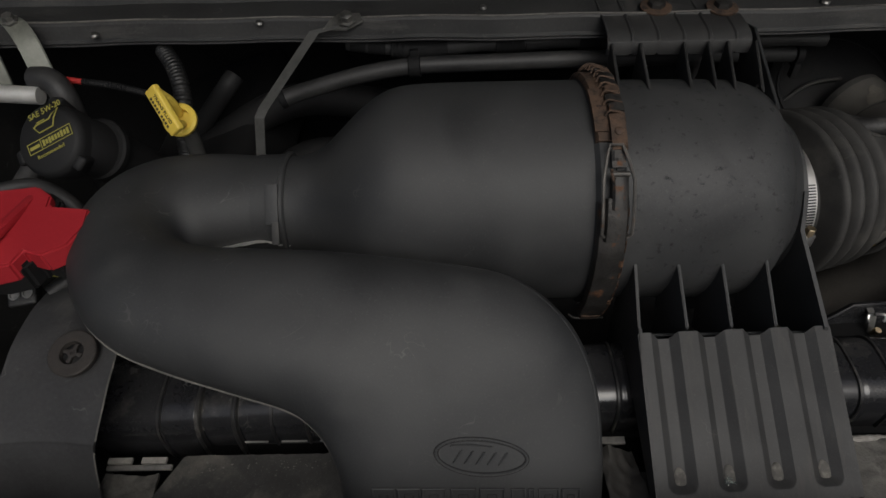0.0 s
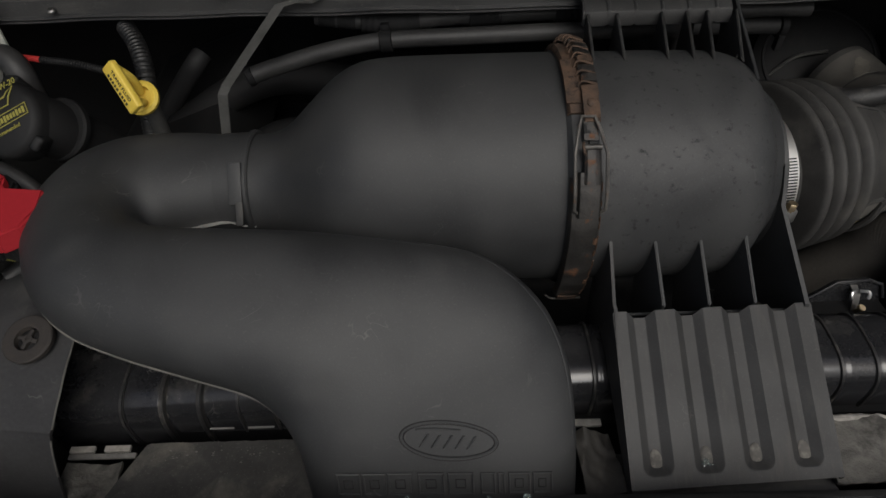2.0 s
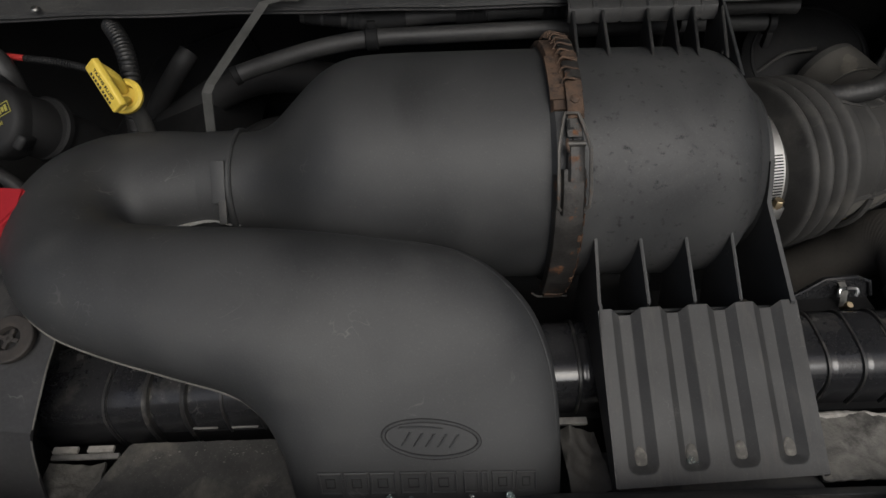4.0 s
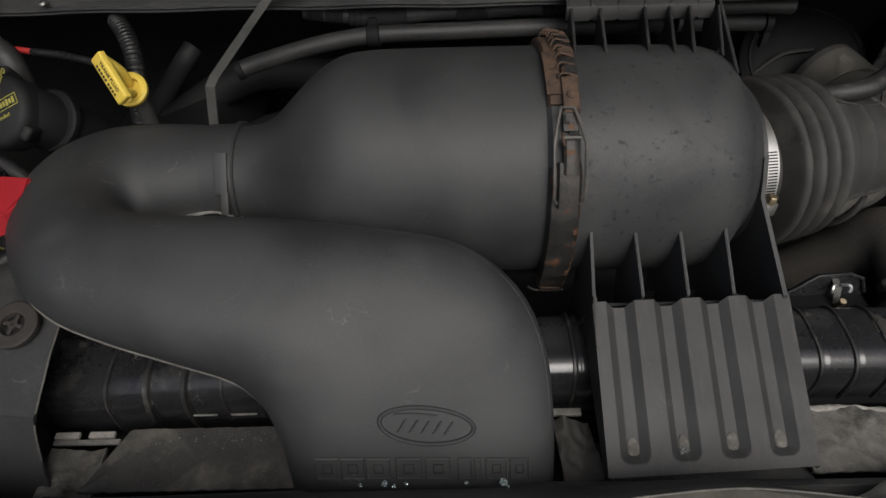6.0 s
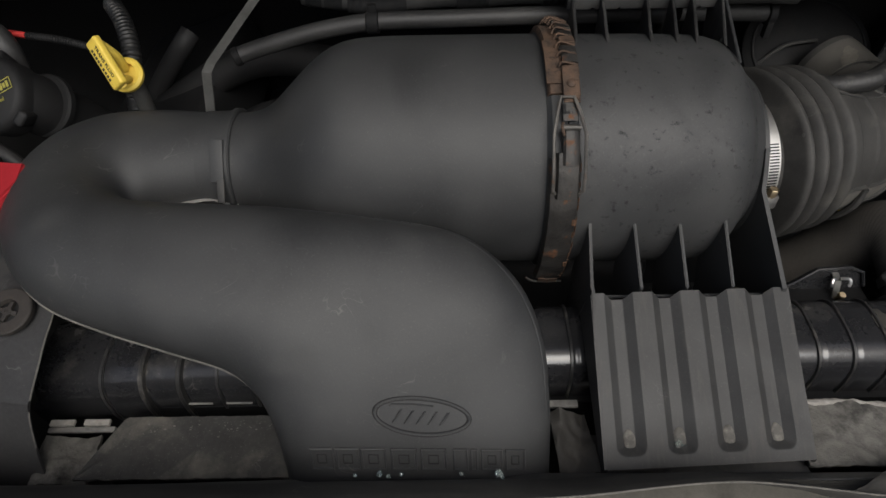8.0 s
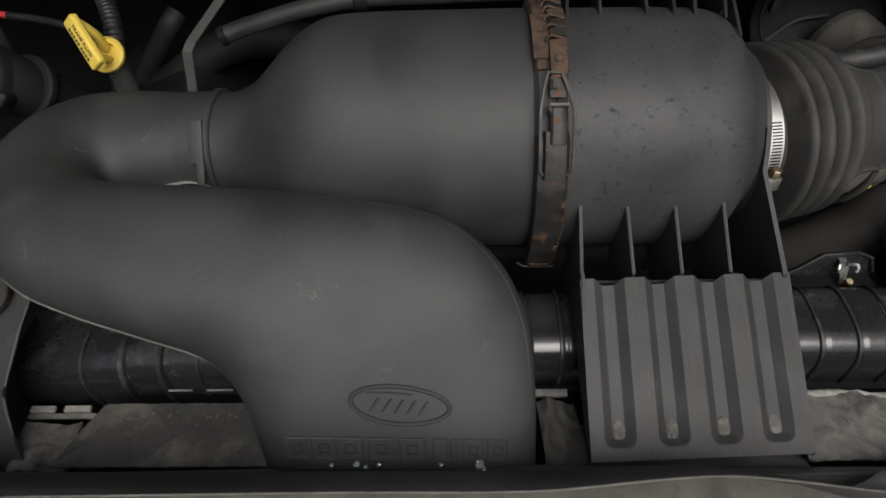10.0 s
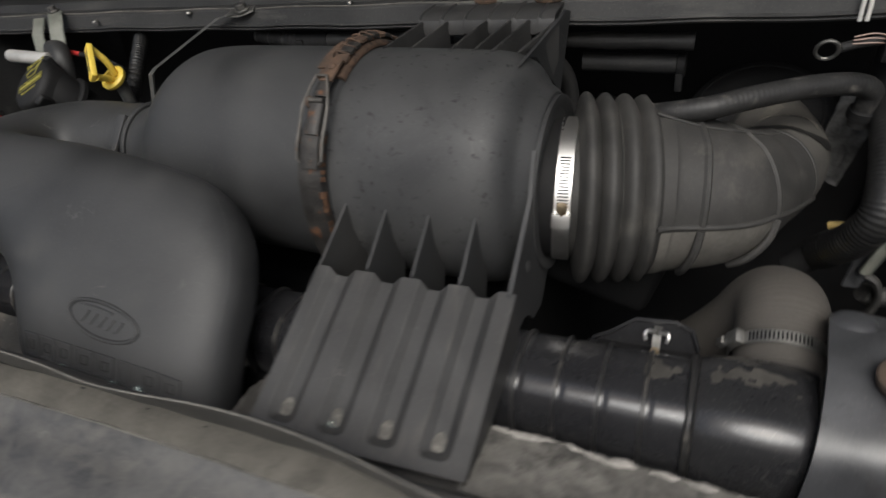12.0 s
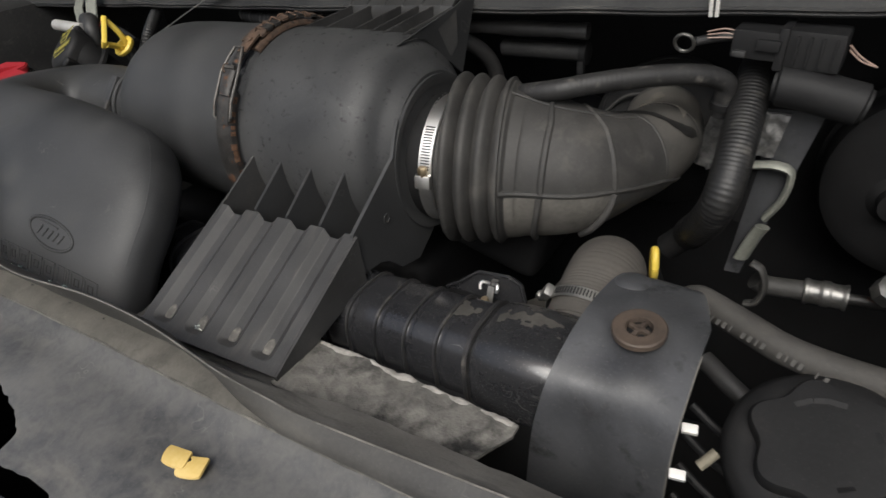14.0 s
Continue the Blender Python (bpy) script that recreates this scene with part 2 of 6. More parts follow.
HOSE_SCUFFED = material("scuffed_conduit", (0.011, 0.011, 0.0114), (0.027, 0.0263, 0.0256), (0.45, 0.65), 20, 260, 0.25,
                        dust=(0.13, 0.121, 0.106), dust_amount=0.36, dust_scale=60, soft=0.2, speck=0.2, scratch=0.7)
DARK_GLOSS = material("satin_black_plastic", (0.008, 0.008, 0.0085), (0.017, 0.017, 0.0173), (0.58, 0.80), 16, 240, 0.15, spec=0.25,
                      dust=(0.045, 0.042, 0.037), dust_amount=0.34, dust_scale=22, soft=0.3, speck=0.1)
FIBRE_DARK = material("dark_fibre_board", (0.020, 0.0196, 0.0186), (0.056, 0.0540, 0.0500), (0.7, 0.9), 18, 200, 0.6,
                      dust=(0.190, 0.178, 0.146), dust_amount=0.50, dust_scale=15, soft=0.26, speck=0.6, scratch=0.5)
TOE = material("dusty_flute_end", (0.055, 0.052, 0.047), (0.125, 0.118, 0.104), (0.6, 0.8), 60, 300, 0.3,
               dust=(0.24, 0.225, 0.20), dust_amount=0.52, dust_scale=120)
BRACKET_DULL = material("dull_black_sheet", (0.021, 0.021, 0.022), (0.044, 0.044, 0.0448), (0.5, 0.68), 14, 260, 0.2, spec=0.35,
                        dust=(0.080, 0.077, 0.071), dust_amount=0.36, dust_scale=22, soft=0.28, speck=0.18, scratch=0.7)
TAB = material("weathered_alloy", (0.10, 0.098, 0.092), (0.24, 0.23, 0.215), (0.6, 0.8), 60, 300, 0.4, metal=0.2)
# for worn edges, and for the highlight painted on the cowl crease
LIP = material("worn_and_lit_edge", (0.060, 0.057, 0.051), (0.17, 0.162, 0.145), (0.6, 0.85), 30, 300, 0.3,
               dust=(0.030, 0.029, 0.027), dust_amount=0.5, dust_scale=14, soft=0.2)
PALE_PIPE = material("bright_pipe", (0.50, 0.49, 0.46), (0.68, 0.67, 0.64), (0.4, 0.55), 40, 300, 0.1, metal=0.5)
HOSE_GREY = material("grey_dusty_hose", (0.030, 0.0285, 0.026), (0.060, 0.0565, 0.051), (0.66, 0.85), 20, 260, 0.3,
                     dust=(0.085, 0.079, 0.069), dust_amount=0.34, dust_scale=30, soft=0.3, speck=0.2)
BAIL = material("dull_wire", (0.055, 0.052, 0.048), (0.13, 0.122, 0.11), (0.4, 0.6), 60, 300, 0.3, metal=0.4,
                dust=(0.13, 0.075, 0.045), dust_amount=0.36, dust_scale=90)
RIM = material("pale_crumbs", (0.16, 0.150, 0.135), (0.38, 0.36, 0.33), (0.8, 0.95), 60, 300, 0.6)
# near-black lines that paint in the shade beside raised outlines and in slots
GROOVE = material("groove_shade", (0.006, 0.0060, 0.0062), (0.013, 0.0130, 0.0130), (0.7, 0.9), 60, 300, 0.3)
COWL = material("dusty_cowl_paint", (0.022, 0.0222, 0.0228), (0.046, 0.0458, 0.0450), (0.42, 0.66), 12, 260, 0.18, spec=0.4,
                dust=(0.105, 0.101, 0.092), dust_amount=0.37, dust_scale=26, soft=0.26, speck=0.4, scratch=0.8, streak=(0.35, 2.0, 2.0))
glass = bpy.data.materials.new("safety_glass")
glass.use_nodes = True
gb = glass.node_tree.nodes["Principled BSDF"]
gb.inputs["Base Color"].default_value = (0.86, 0.97, 0.93, 1)
gb.inputs["Roughness"].default_value, gb.inputs["Transmission Weight"].default_value = 0.05, 0.85

# ---- mesh helpers ----
BASE = {}


def thing(name, at, label="", category="", group="", kind=""):
    """A top-level Empty at the thing's base."""
    ob = new(name)
    ob.empty_display_size = 0.02
    ob.location = at
    BASE[ob.name] = Vector(at)
    return tagged(ob, label, category, group, kind)


def part(name, bm, mat, parent=None, label="", smooth=True, angle=38, mats=()):
    """Links a bmesh, given in world coordinates, as one mesh object under a thing or a part."""
    base = BASE[parent.name] if parent else Vector((0, 0, 0))
    bmesh.ops.translate(bm, verts=bm.verts, vec=-base)
    me = bpy.data.meshes.new(name)
    bm.to_mesh(me)
    bm.free()
    for m in (mat, *mats):
        me.materials.append(m)
    if smooth:
        me.polygons.foreach_set("use_smooth", [True] * len(me.polygons))
        me.set_sharp_from_angle(angle=radians(angle))
    ob = new(name, me)
    BASE[ob.name] = base
    if parent:
        ob.parent = parent
    if label:
        ob["label"] = label
    return ob


def solo(name, bm, mat, label, category, group="", kind="", **kw):
    """A thing made of one mesh, with its origin at its own middle."""
    mid = sum((v.co for v in bm.verts), Vector()) / len(bm.verts)
    bmesh.ops.translate(bm, verts=bm.verts, vec=-mid)
    ob = part(name, bm, mat, None, **kw)
    ob.location = mid
    BASE[ob.name] = mid
    return tagged(ob, label, category, group, kind)


def spline(pts, sub=8):
    """Catmull-Rom through points (any dimension)."""
    p = [np.array(q, float) for q in pts]
    p = [2 * p[0] - p[1]] + p + [2 * p[-1] - p[-2]]
    out = []
    for i in range(1, len(p) - 2):
        for k in range(sub):
            t = k / sub
            a, b, c, d = p[i - 1:i + 3]
            out.append(0.5 * (2 * b + (c - a) * t + (2 * a - 5 * b + 4 * c - d) * t * t + (3 * b - a - 3 * c + d) * t ** 3))
    out.append(p[-2])
    return out


def skin(rings, bm=None, cap=True, closed=True):
    """Joins rings of equal length into a skin."""
    bm = bm or bmesh.new()
    rows = [[bm.verts.new(Vector([float(c) for c in v])) for v in r] for r in rings]
    n = len(rows[0])
    for a, b in zip(rows, rows[1:]):
        for j in range(n if closed else n - 1):
            bm.faces.new((a[j], a[(j + 1) % n], b[(j + 1) % n], b[j]))
    if cap:
        bm.faces.new(rows[0][::-1])
        bm.faces.new(rows[-1])
    bmesh.ops.recalc_face_normals(bm, faces=bm.faces)
    return bm


def tube(pts, radius, n=14, sub=8, bm=None, rough=0.0, flat=1.0):
    """A swept tube through points. radius: a number or a function of the length run and of the share of the whole."""
    c = [Vector(q) for q in spline(pts, sub)] if len(pts) > 2 or sub > 1 else [Vector(q) for q in pts]
    rings, run, total = [], 0.0, sum((b - a).length for a, b in zip(c, c[1:]))
    u = None
    for i, p in enumerate(c):
        t = (c[min(i + 1, len(c) - 1)] - c[max(i - 1, 0)]).normalized()
        if u is None:
            u = t.orthogonal().normalized() if abs(t.z) > 0.9 else t.cross(Vector((0, 0, 1))).normalized()
        u = (u - t * u.dot(t)).normalized()
        v = t.cross(u)
        if i:
            run += (p - c[i - 1]).length
        r = float(radius(run, run / total) if callable(radius) else radius)
        if rough:
            p = p + rough * noise.noise_vector(p * 40)
        rings.append([p + r * (math.cos(2 * math.pi * k / n) * u + flat * math.sin(2 * math.pi * k / n) * v) for k in range(n)])
    return skin(rings, bm)


def lathe(profile, origin, axis, n=40, bm=None, cap=True, arc=(0, 360), flatten=None):
    """Turns (distance along the axis, radius) round an axis."""
    a = Vector(axis).normalized()
    u = a.orthogonal().normalized() if abs(a.x) < 0.9 else (Vector((0, -1, 0)) - a * a.dot(Vector((0, -1, 0)))).normalized()
    v = a.cross(u)
    o = Vector(origin)
    rings = []
    for d, r in profile:
        rings.append([o + a * d + max(r, 1e-5) * (math.cos(w) * u + math.sin(w) * v)
                      for w in (2 * math.pi * k / n for k in range(n))])
    return skin(rings, bm, cap)


def block(size, m=None, bevel=0.002, seg=2, bm=None):
    """A bevelled block with its middle at the pose m."""
    b = bmesh.new()
    bmesh.ops.create_cube(b, size=1)
    bmesh.ops.scale(b, vec=size, verts=b.verts)
    if bevel:
        bmesh.ops.bevel(b, geom=b.edges[:], offset=bevel, segments=seg, affect="EDGES", profile=0.6)
    bmesh.ops.transform(b, matrix=m or Matrix(), verts=b.verts)
    return merge(bm, b)


def merge(into, b):
    if into is None:
        return b
    me = bpy.data.meshes.new("scratch")
    b.to_mesh(me)
    b.free()
    into.from_mesh(me)
    bpy.data.meshes.remove(me)
    return into


def prism(points, push, bevel=0.0, bm=None):
    """A flat outline pushed into a slab."""
    b = bmesh.new()
    f = b.faces.new([b.verts.new(Vector(p)) for p in points])
    got = bmesh.ops.extrude_face_region(b, geom=[f])
    bmesh.ops.translate(b, vec=Vector(push), verts=[v for v in got["geom"] if isinstance(v, bmesh.types.BMVert)])
    bmesh.ops.recalc_face_normals(b, faces=b.faces)
    if bevel:
        bmesh.ops.bevel(b, geom=b.edges[:], offset=bevel, segments=2, affect="EDGES")
    return merge(bm, b)


def sheet(grid, thick, gap=None):
    """A sheet with thickness through a grid of points; thick is the way from its face to its back."""
    bm = bmesh.new()
    t = Vector(thick)
    a = [[bm.verts.new(Vector([float(c) for c in p])) for p in r] for r in grid]
    b = [[bm.verts.new(Vector([float(c) for c in p]) + t) for p in r] for r in grid]
    nr, nc = len(a), len(a[0])
    for i in range(nr - 1):
        for j in range(nc - 1):
            if gap and gap((a[i][j].co + a[i + 1][j + 1].co) / 2):
                continue
            bm.faces.new((a[i][j], a[i + 1][j], a[i + 1][j + 1], a[i][j + 1]))
            bm.faces.new((b[i][j], b[i][j + 1], b[i + 1][j + 1], b[i + 1][j]))
    for j in range(nc - 1):
        bm.faces.new((a[0][j], a[0][j + 1], b[0][j + 1], b[0][j]))
        bm.faces.new((a[-1][j + 1], a[-1][j], b[-1][j], b[-1][j + 1]))
    for i in range(nr - 1):
        bm.faces.new((a[i + 1][0], a[i][0], b[i][0], b[i + 1][0]))
        bm.faces.new((a[i][-1], a[i + 1][-1], b[i + 1][-1], b[i][-1]))
    bmesh.ops.recalc_face_normals(bm, faces=bm.faces)
    return bm


def frame_at(o, ax, ay):
    """A pose with its x along ax and its y near ay."""
    x = Vector(ax).normalized()
    z = x.cross(Vector(ay)).normalized()
    y = z.cross(x)
    return Matrix(((x.x, y.x, z.x, o[0]), (x.y, y.y, z.y, o[1]), (x.z, y.z, z.z, o[2]), (0, 0, 0, 1)))


def lettering(name, text, size, m, mat, parent, depth=0.0003):
    """Raised print in the built-in font."""
    cu = bpy.data.curves.new("scratch", "FONT")
    cu.body, cu.size, cu.extrude, cu.align_x, cu.align_y = text, size, depth, "CENTER", "CENTER"
    cu.resolution_u = 3
    ob = bpy.data.objects.new("scratch", cu)
    scene.collection.objects.link(ob)
    bpy.context.view_layer.update()
    me = bpy.data.meshes.new_from_object(ob)
    bpy.data.objects.remove(ob)
    bm = bmesh.new()
    bm.from_mesh(me)
    bmesh.ops.transform(bm, matrix=m, verts=bm.verts)
    return part(name, bm, mat, parent, smooth=False)


def settle(ob, x, y, z, size=1.0):
    """Shifts a whole thing to where it sits, and sizes it."""
    ob.location = ob.location + Vector((x, y, z))
    ob.scale = (size, size, size)
    return ob


# ---- setting: bay floor, walls, cowl, hood, front support ----
def setting(name, bm, mat, label, **kw):
    return tagged(part(name, bm, mat, None, **kw), label, "structure", "", "structure")


setting("ground", block((60, 60, 0.1), pose(0, 0, -0.05), 0), CONCRETE, "grey concrete ground under the van")
setting("wall_left", block((0.5, 1.2, 0.9), pose(-0.86, 0.50, 0.79), 0.03), PAINT, "black painted inner wing of the engine bay")
setting("wall_right", block((0.5, 1.2, 0.9), pose(1.29, 0.50, 0.79), 0.03), PAINT, "black painted inner wing of the engine bay")
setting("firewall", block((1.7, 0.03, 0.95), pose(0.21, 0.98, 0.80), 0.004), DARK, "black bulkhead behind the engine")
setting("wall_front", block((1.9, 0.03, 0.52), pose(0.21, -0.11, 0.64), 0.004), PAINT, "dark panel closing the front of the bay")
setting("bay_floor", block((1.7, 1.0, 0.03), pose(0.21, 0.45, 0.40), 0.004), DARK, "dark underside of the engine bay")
# hood, raised and propped, hinged behind the cowl
# out of view; slope and reach set to shade the rear of the bay
setting("hood", sheet([[(x, 0.90 - 0.53 * k, 1.285 + 0.51 * k + 0.03 * math.sin(k * 3)) for x in np.linspace(-1.2, 1.5, 12)] for k in np.linspace(0, 1, 8)],
                      (0, 0.012, 0.02)), PAINT, "black underside of the raised hood")

# added and unseen: keeps sky reflections off the top of the cowl
setting("wall_rear", block((2.8, 0.03, 0.9), pose(0.15, 1.02, 1.70), 0.004), DARK, "added dark wall behind the raised hood that hides the sky")

# cowl: a pressed black channel along the rear of the bay
cowl_profile = [(0.90, 1.262), (0.79, 1.262), (0.766, 1.2585), (0.757, 1.2475), (0.741, 1.2470), (0.736, 1.2520), (0.7075, 1.2505), (0.7045, 1.2535), (0.7015, 1.2505), (0.6985, 1.2360), (0.6950, 1.2335), (0.6985, 1.2310), (0.712, 1.2300)]
setting("cowl", sheet([[(x, y - 0.005 * math.sin(x * 5) + 0.0006 * noise.noise(Vector((x * 25, y * 40, 1))), z + 0.0007 * math.sin(x * 40)) for x in np.linspace(-1.2, 1.5, 130)] for y, z in cowl_profile],
                      (0, 0.001, -0.004)), COWL, "black pressed steel cowl lip with dust and chips", angle=24)

# pale tube paints the highlight that runs along the raised crease
setting("trim_cowl", tube([(x, 0.7045 - 0.005 * math.sin(x * 5), 1.2540 + 0.0007 * math.sin(x * 40)) for x in np.linspace(-1.2, 1.5, 130)], 0.0010, 6, 1), LIP, "pale line along the cowl crease, drawn as its highlight")

# front support: a stepped ledge and the lower grey panel with a torn opening
XS = np.concatenate([np.arange(-0.6, 0.10, 0.01), np.arange(0.10, 0.36, 0.0025), np.arange(0.36, 1.04, 0.01)])
ledge = [(0.262, 1.020), (0.256, 1.040), (0.249, 1.047), (0.235, 1.046), (0.222, 1.0440), (0.217, 1.0400), (0.208, 1.0345), (0.195, 1.0315), (0.17, 1.030)]
ledge += [(y, 1.030 - 0.11 * (0.17 - y) if y > 0.143 else 1.027 - 0.18 * (0.143 - y)) for y in np.arange(0.1675, 0.084, -0.0025)]
ledge += [(0.06, 1.010), (0.0, 0.99), (-0.06, 0.95), (-0.09, 0.90)]


def torn(p):
    """Two rounded openings with uneven edges."""
    w = 0.10 * noise.noise(Vector((p.x * 60, p.y * 60, 3)))
    w += 0.16 * noise.noise(Vector((p.x * 150, p.y * 150, 8)))
    a = (abs((p.x - 0.190) / 0.052) ** 3 + abs((p.y - 0.128 + 0.25 * (p.x - 0.205)) / 0.0160) ** 3) ** (1 / 3)
    b = (abs((p.x - 0.262) / 0.066) ** 3 + abs((p.y - 0.0985 - 0.10 * (p.x - 0.262)) / 0.0090) ** 3) ** (1 / 3)
    return min(a, b) + w < 1.0


panel = sheet([[(x, y + 0.002 * math.sin(x * 9), z + 0.0013 * math.sin(x * 13 + y * 30) + 0.0012 * noise.noise(Vector((x * 14, y * 22, 2)))) for x in XS] for y, z in ledge],
              (0, 0.002, -0.004), torn)
for turn in range(5):  # rounds the edges of the openings
    rim_at = {}
    for e in panel.edges:
        if len(e.link_faces) == 1 and all(0.09 < v.co.x < 0.40 and 0.07 < v.co.y < 0.16 for v in e.verts):
            for a, b in ((e.verts[0], e.verts[1]), (e.verts[1], e.verts[0])):
                rim_at.setdefault(a, []).append(b.co.copy())
    for v, near in rim_at.items():
        v.co = v.co * 0.4 + sum(near, Vector()) / len(near) * 0.6
setting("front_panel", panel, PANEL, "dusty grey front support panel with a stepped lip and torn openings")
setting("trim_ledge", sheet([[(x, y, z + 0.0012 * noise.noise(Vector((x * 40, y * 40, 7)))) for x in np.linspace(0.222, 0.40, 40)] for y, z in ((0.305, 1.008), (0.285, 1.014), (0.268, 1.020), (0.2575, 1.0245))], (0, 0, -0.004)), PANEL, "dusty rear strip of the front ledge under the tray")


# ---- air filter housing ----
def can_axis(x):
    """The middle of the filter canister at x."""
    return Vector((x, 0.560 + 0.02 * (x - 0.28), 1.125 - 0.035 * (x - 0.28)))


def can_ring(x, r, n=72):
    x, r = float(x), float(r)
    c = can_axis(x)
    if x < 0.02:  # the cone leans over to the neck
        k = min(1.0, (0.02 - x) / 0.10)
        k = k * k * (3 - 2 * k)
        c = c.lerp(Vector((x, 0.549, 1.123)), k)
    return [c + r * Vector((0, -math.cos(a), math.sin(a))) for a in (2 * math.pi * j / n for j in range(n))]


def can_point(x, deg, r):
    """deg: 0 faces the front of the van, 90 up."""
    a, r = radians(deg), float(r)
    return can_axis(x) + r * Vector((0, -math.cos(a), math.sin(a)))


housing = thing("air_filter_housing", (0.2, 0.56, 1.01), "large black plastic air filter canister, dusty, with a ribbed mounting tray", "air filter")
cone = [(-0.104, 0.0525), (-0.094, 0.0530), (-0.082, 0.0555), (-0.066, 0.0635), (-0.045, 0.080), (-0.024, 0.095), (-0.004, 0.1040), (0.016, 0.108), (0.05, 0.1105), (0.12, 0.112), (0.180, 0.113), (0.186, 0.113), (0.190, 0.117), (0.203, 0.117)]
part("front_cover", skin([can_ring(x, r) for x, r in [tuple(q) for q in spline(cone[:11], 4)] + cone[11:]]), PLASTIC, housing, "smooth black tapering cover")
rear = [(0.204, 0.117), (0.2105, 0.117), (0.2135, 0.1131), (0.224, 0.1130), (0.30, 0.1135), (0.338, 0.1130), (0.350, 0.1115), (0.3605, 0.1085), (0.3685, 0.1035), (0.3735, 0.0975), (0.377, 0.0910), (0.381, 0.0865), (0.388, 0.0820), (0.392, 0.078), (0.393, 0.050)]
part("body", skin([can_ring(x, r) for x, r in rear]), PLASTIC_STAINED, housing, "black canister body with worn stained patches")

part("end_dish", lathe([(0.0, 0.070), (0.003, 0.080), (0.006, 0.084), (0.010, 0.0845), (0.010, 0.078), (0.006, 0.072), (0.006, 0.06)], (0.386, 0.5622, 1.112), (1, 0, 0), 64), PLASTIC, housing, "dark dished end flange")

part("outlet_neck", lathe([(0.0, 0.060), (0.0, 0.0690), (0.018, 0.0690), (0.0185, 0.0672), (0.026, 0.0672), (0.026, 0.060)], (0.383, 0.5665, 1.1050), (1, 0.1, -0.03), 56), DARK, housing, "dark outlet neck")

# mounting tray: long troughs with rounded lower ends
TRAY_U, TRAY_V = Vector((1, 0.05, -0.0344)), Vector((0, -0.131, -0.0647))  # across, and down the slope
TRAY_O = Vector((0.229, 0.400, 1.1007))
TRAY_N = TRAY_U.cross(TRAY_V).normalized() * -1
if TRAY_N.z < 0:
    TRAY_N = -TRAY_N


FLUTES = (0.0200, 0.0629, 0.1050, 0.1466)


def tray_height(u, v):
    """A plate with evenly spaced troughs: a flat floor, sloping walls and a round lower end."""
    h = 1.0
    for c in FLUTES:
        away = math.hypot(max(0.0, abs(u - c) - 0.0050), max(0.0, v - 0.925) * 0.146) / 0.0077
        h = min(h, away)
    return 0.0005 + 0.0057 * min(1.0, h)


grid = []
for v in np.concatenate([np.linspace(0.04, 0.84, 12), np.linspace(0.86, 1.045, 24)]):
    row = []
    for u in np.linspace(-0.002, 0.1715, 230):
        row.append(TRAY_O + TRAY_U * u + TRAY_V * (v + (0.06 - 8.6 * tray_height(u, v)) * max(0.0, 1 - v / 0.15)) + TRAY_N * tray_height(u, v))
    grid.append(row)
tray = part("mounting_tray", sheet(grid, -0.003 * TRAY_N), PLASTIC_DUSTY, housing, "black plastic tray with long troughs, dusty at their ends", angle=24)
for c in FLUTES:
    at = TRAY_O + TRAY_U * c + TRAY_V * 0.893 + TRAY_N * (tray_height(c, 0.9) + 0.0002)
    toe = bmesh.new()
    bmesh.ops.create_uvsphere(toe, u_segments=18, v_segments=9, radius=1)
    for v in toe.verts:
        v.co += 0.12 * noise.noise_vector(v.co * 2.5 + Vector((c * 90, 0, 0)))
    bmesh.ops.transform(toe, matrix=frame_at(at, TRAY_U, TRAY_V) @ Matrix.Diagonal((0.0050, 0.0090, 0.0012, 1)), verts=toe.verts)
    part("toe", toe, TOE, housing, "pale dust caked in the trough's end")
for u0 in (-0.0045, 0.1708):
    top = TRAY_O + TRAY_U * u0 + TRAY_N * 0.0058
    p = [top + TRAY_V * 0.05, top + TRAY_V * 1.043, top + TRAY_V * 1.043 + Vector((0, 0, -0.014)), top + TRAY_V * 0.05 + Vector((0, 0, -0.05))]
    part("tray_side", prism(p, (0.003, 0, 0)), PLASTIC_DUSTY, housing)
# inner wall below the tray's upper edge and the gusset ribs up to the canister
part("tray_back", sheet([[(x, 0.400 + 0.02 * k, 1.0855 - 0.08 * k) for x in np.linspace(0.226, 0.399, 6)] for k in np.linspace(0, 1, 4)], (0, 0.003, 0)), PLASTIC, housing)
for x in (0.2675, 0.3090, 0.3510):
    arc = [can_point(x, d, 0.1075) for d in (6, 0, -10, -20, -30)]
    low = [Vector((x, 0.450, 1.030)), Vector((x, 0.402, 1.050)), Vector((x, 0.3965 + 0.05 * (x - 0.27), 1.1030 - 0.055 * (x - 0.27)))]
    outline = [p + Vector((0.0022 * min(1.0, max(0.0, (0.456 - p.y) / 0.058)), 0, 0)) for p in arc + low]
    part("rib", prism(outline, (0.0028, 0, 0), 0.0008), PLASTIC, housing)
# end web: follows the canister's end and runs down to the tray
xw = 0.3905


def webbed(p):
    """Leans the web outwards towards the tray."""
    return Vector((p.x + 0.063 * (0.49 - max(p.y, 0.395)), p.y, p.z))


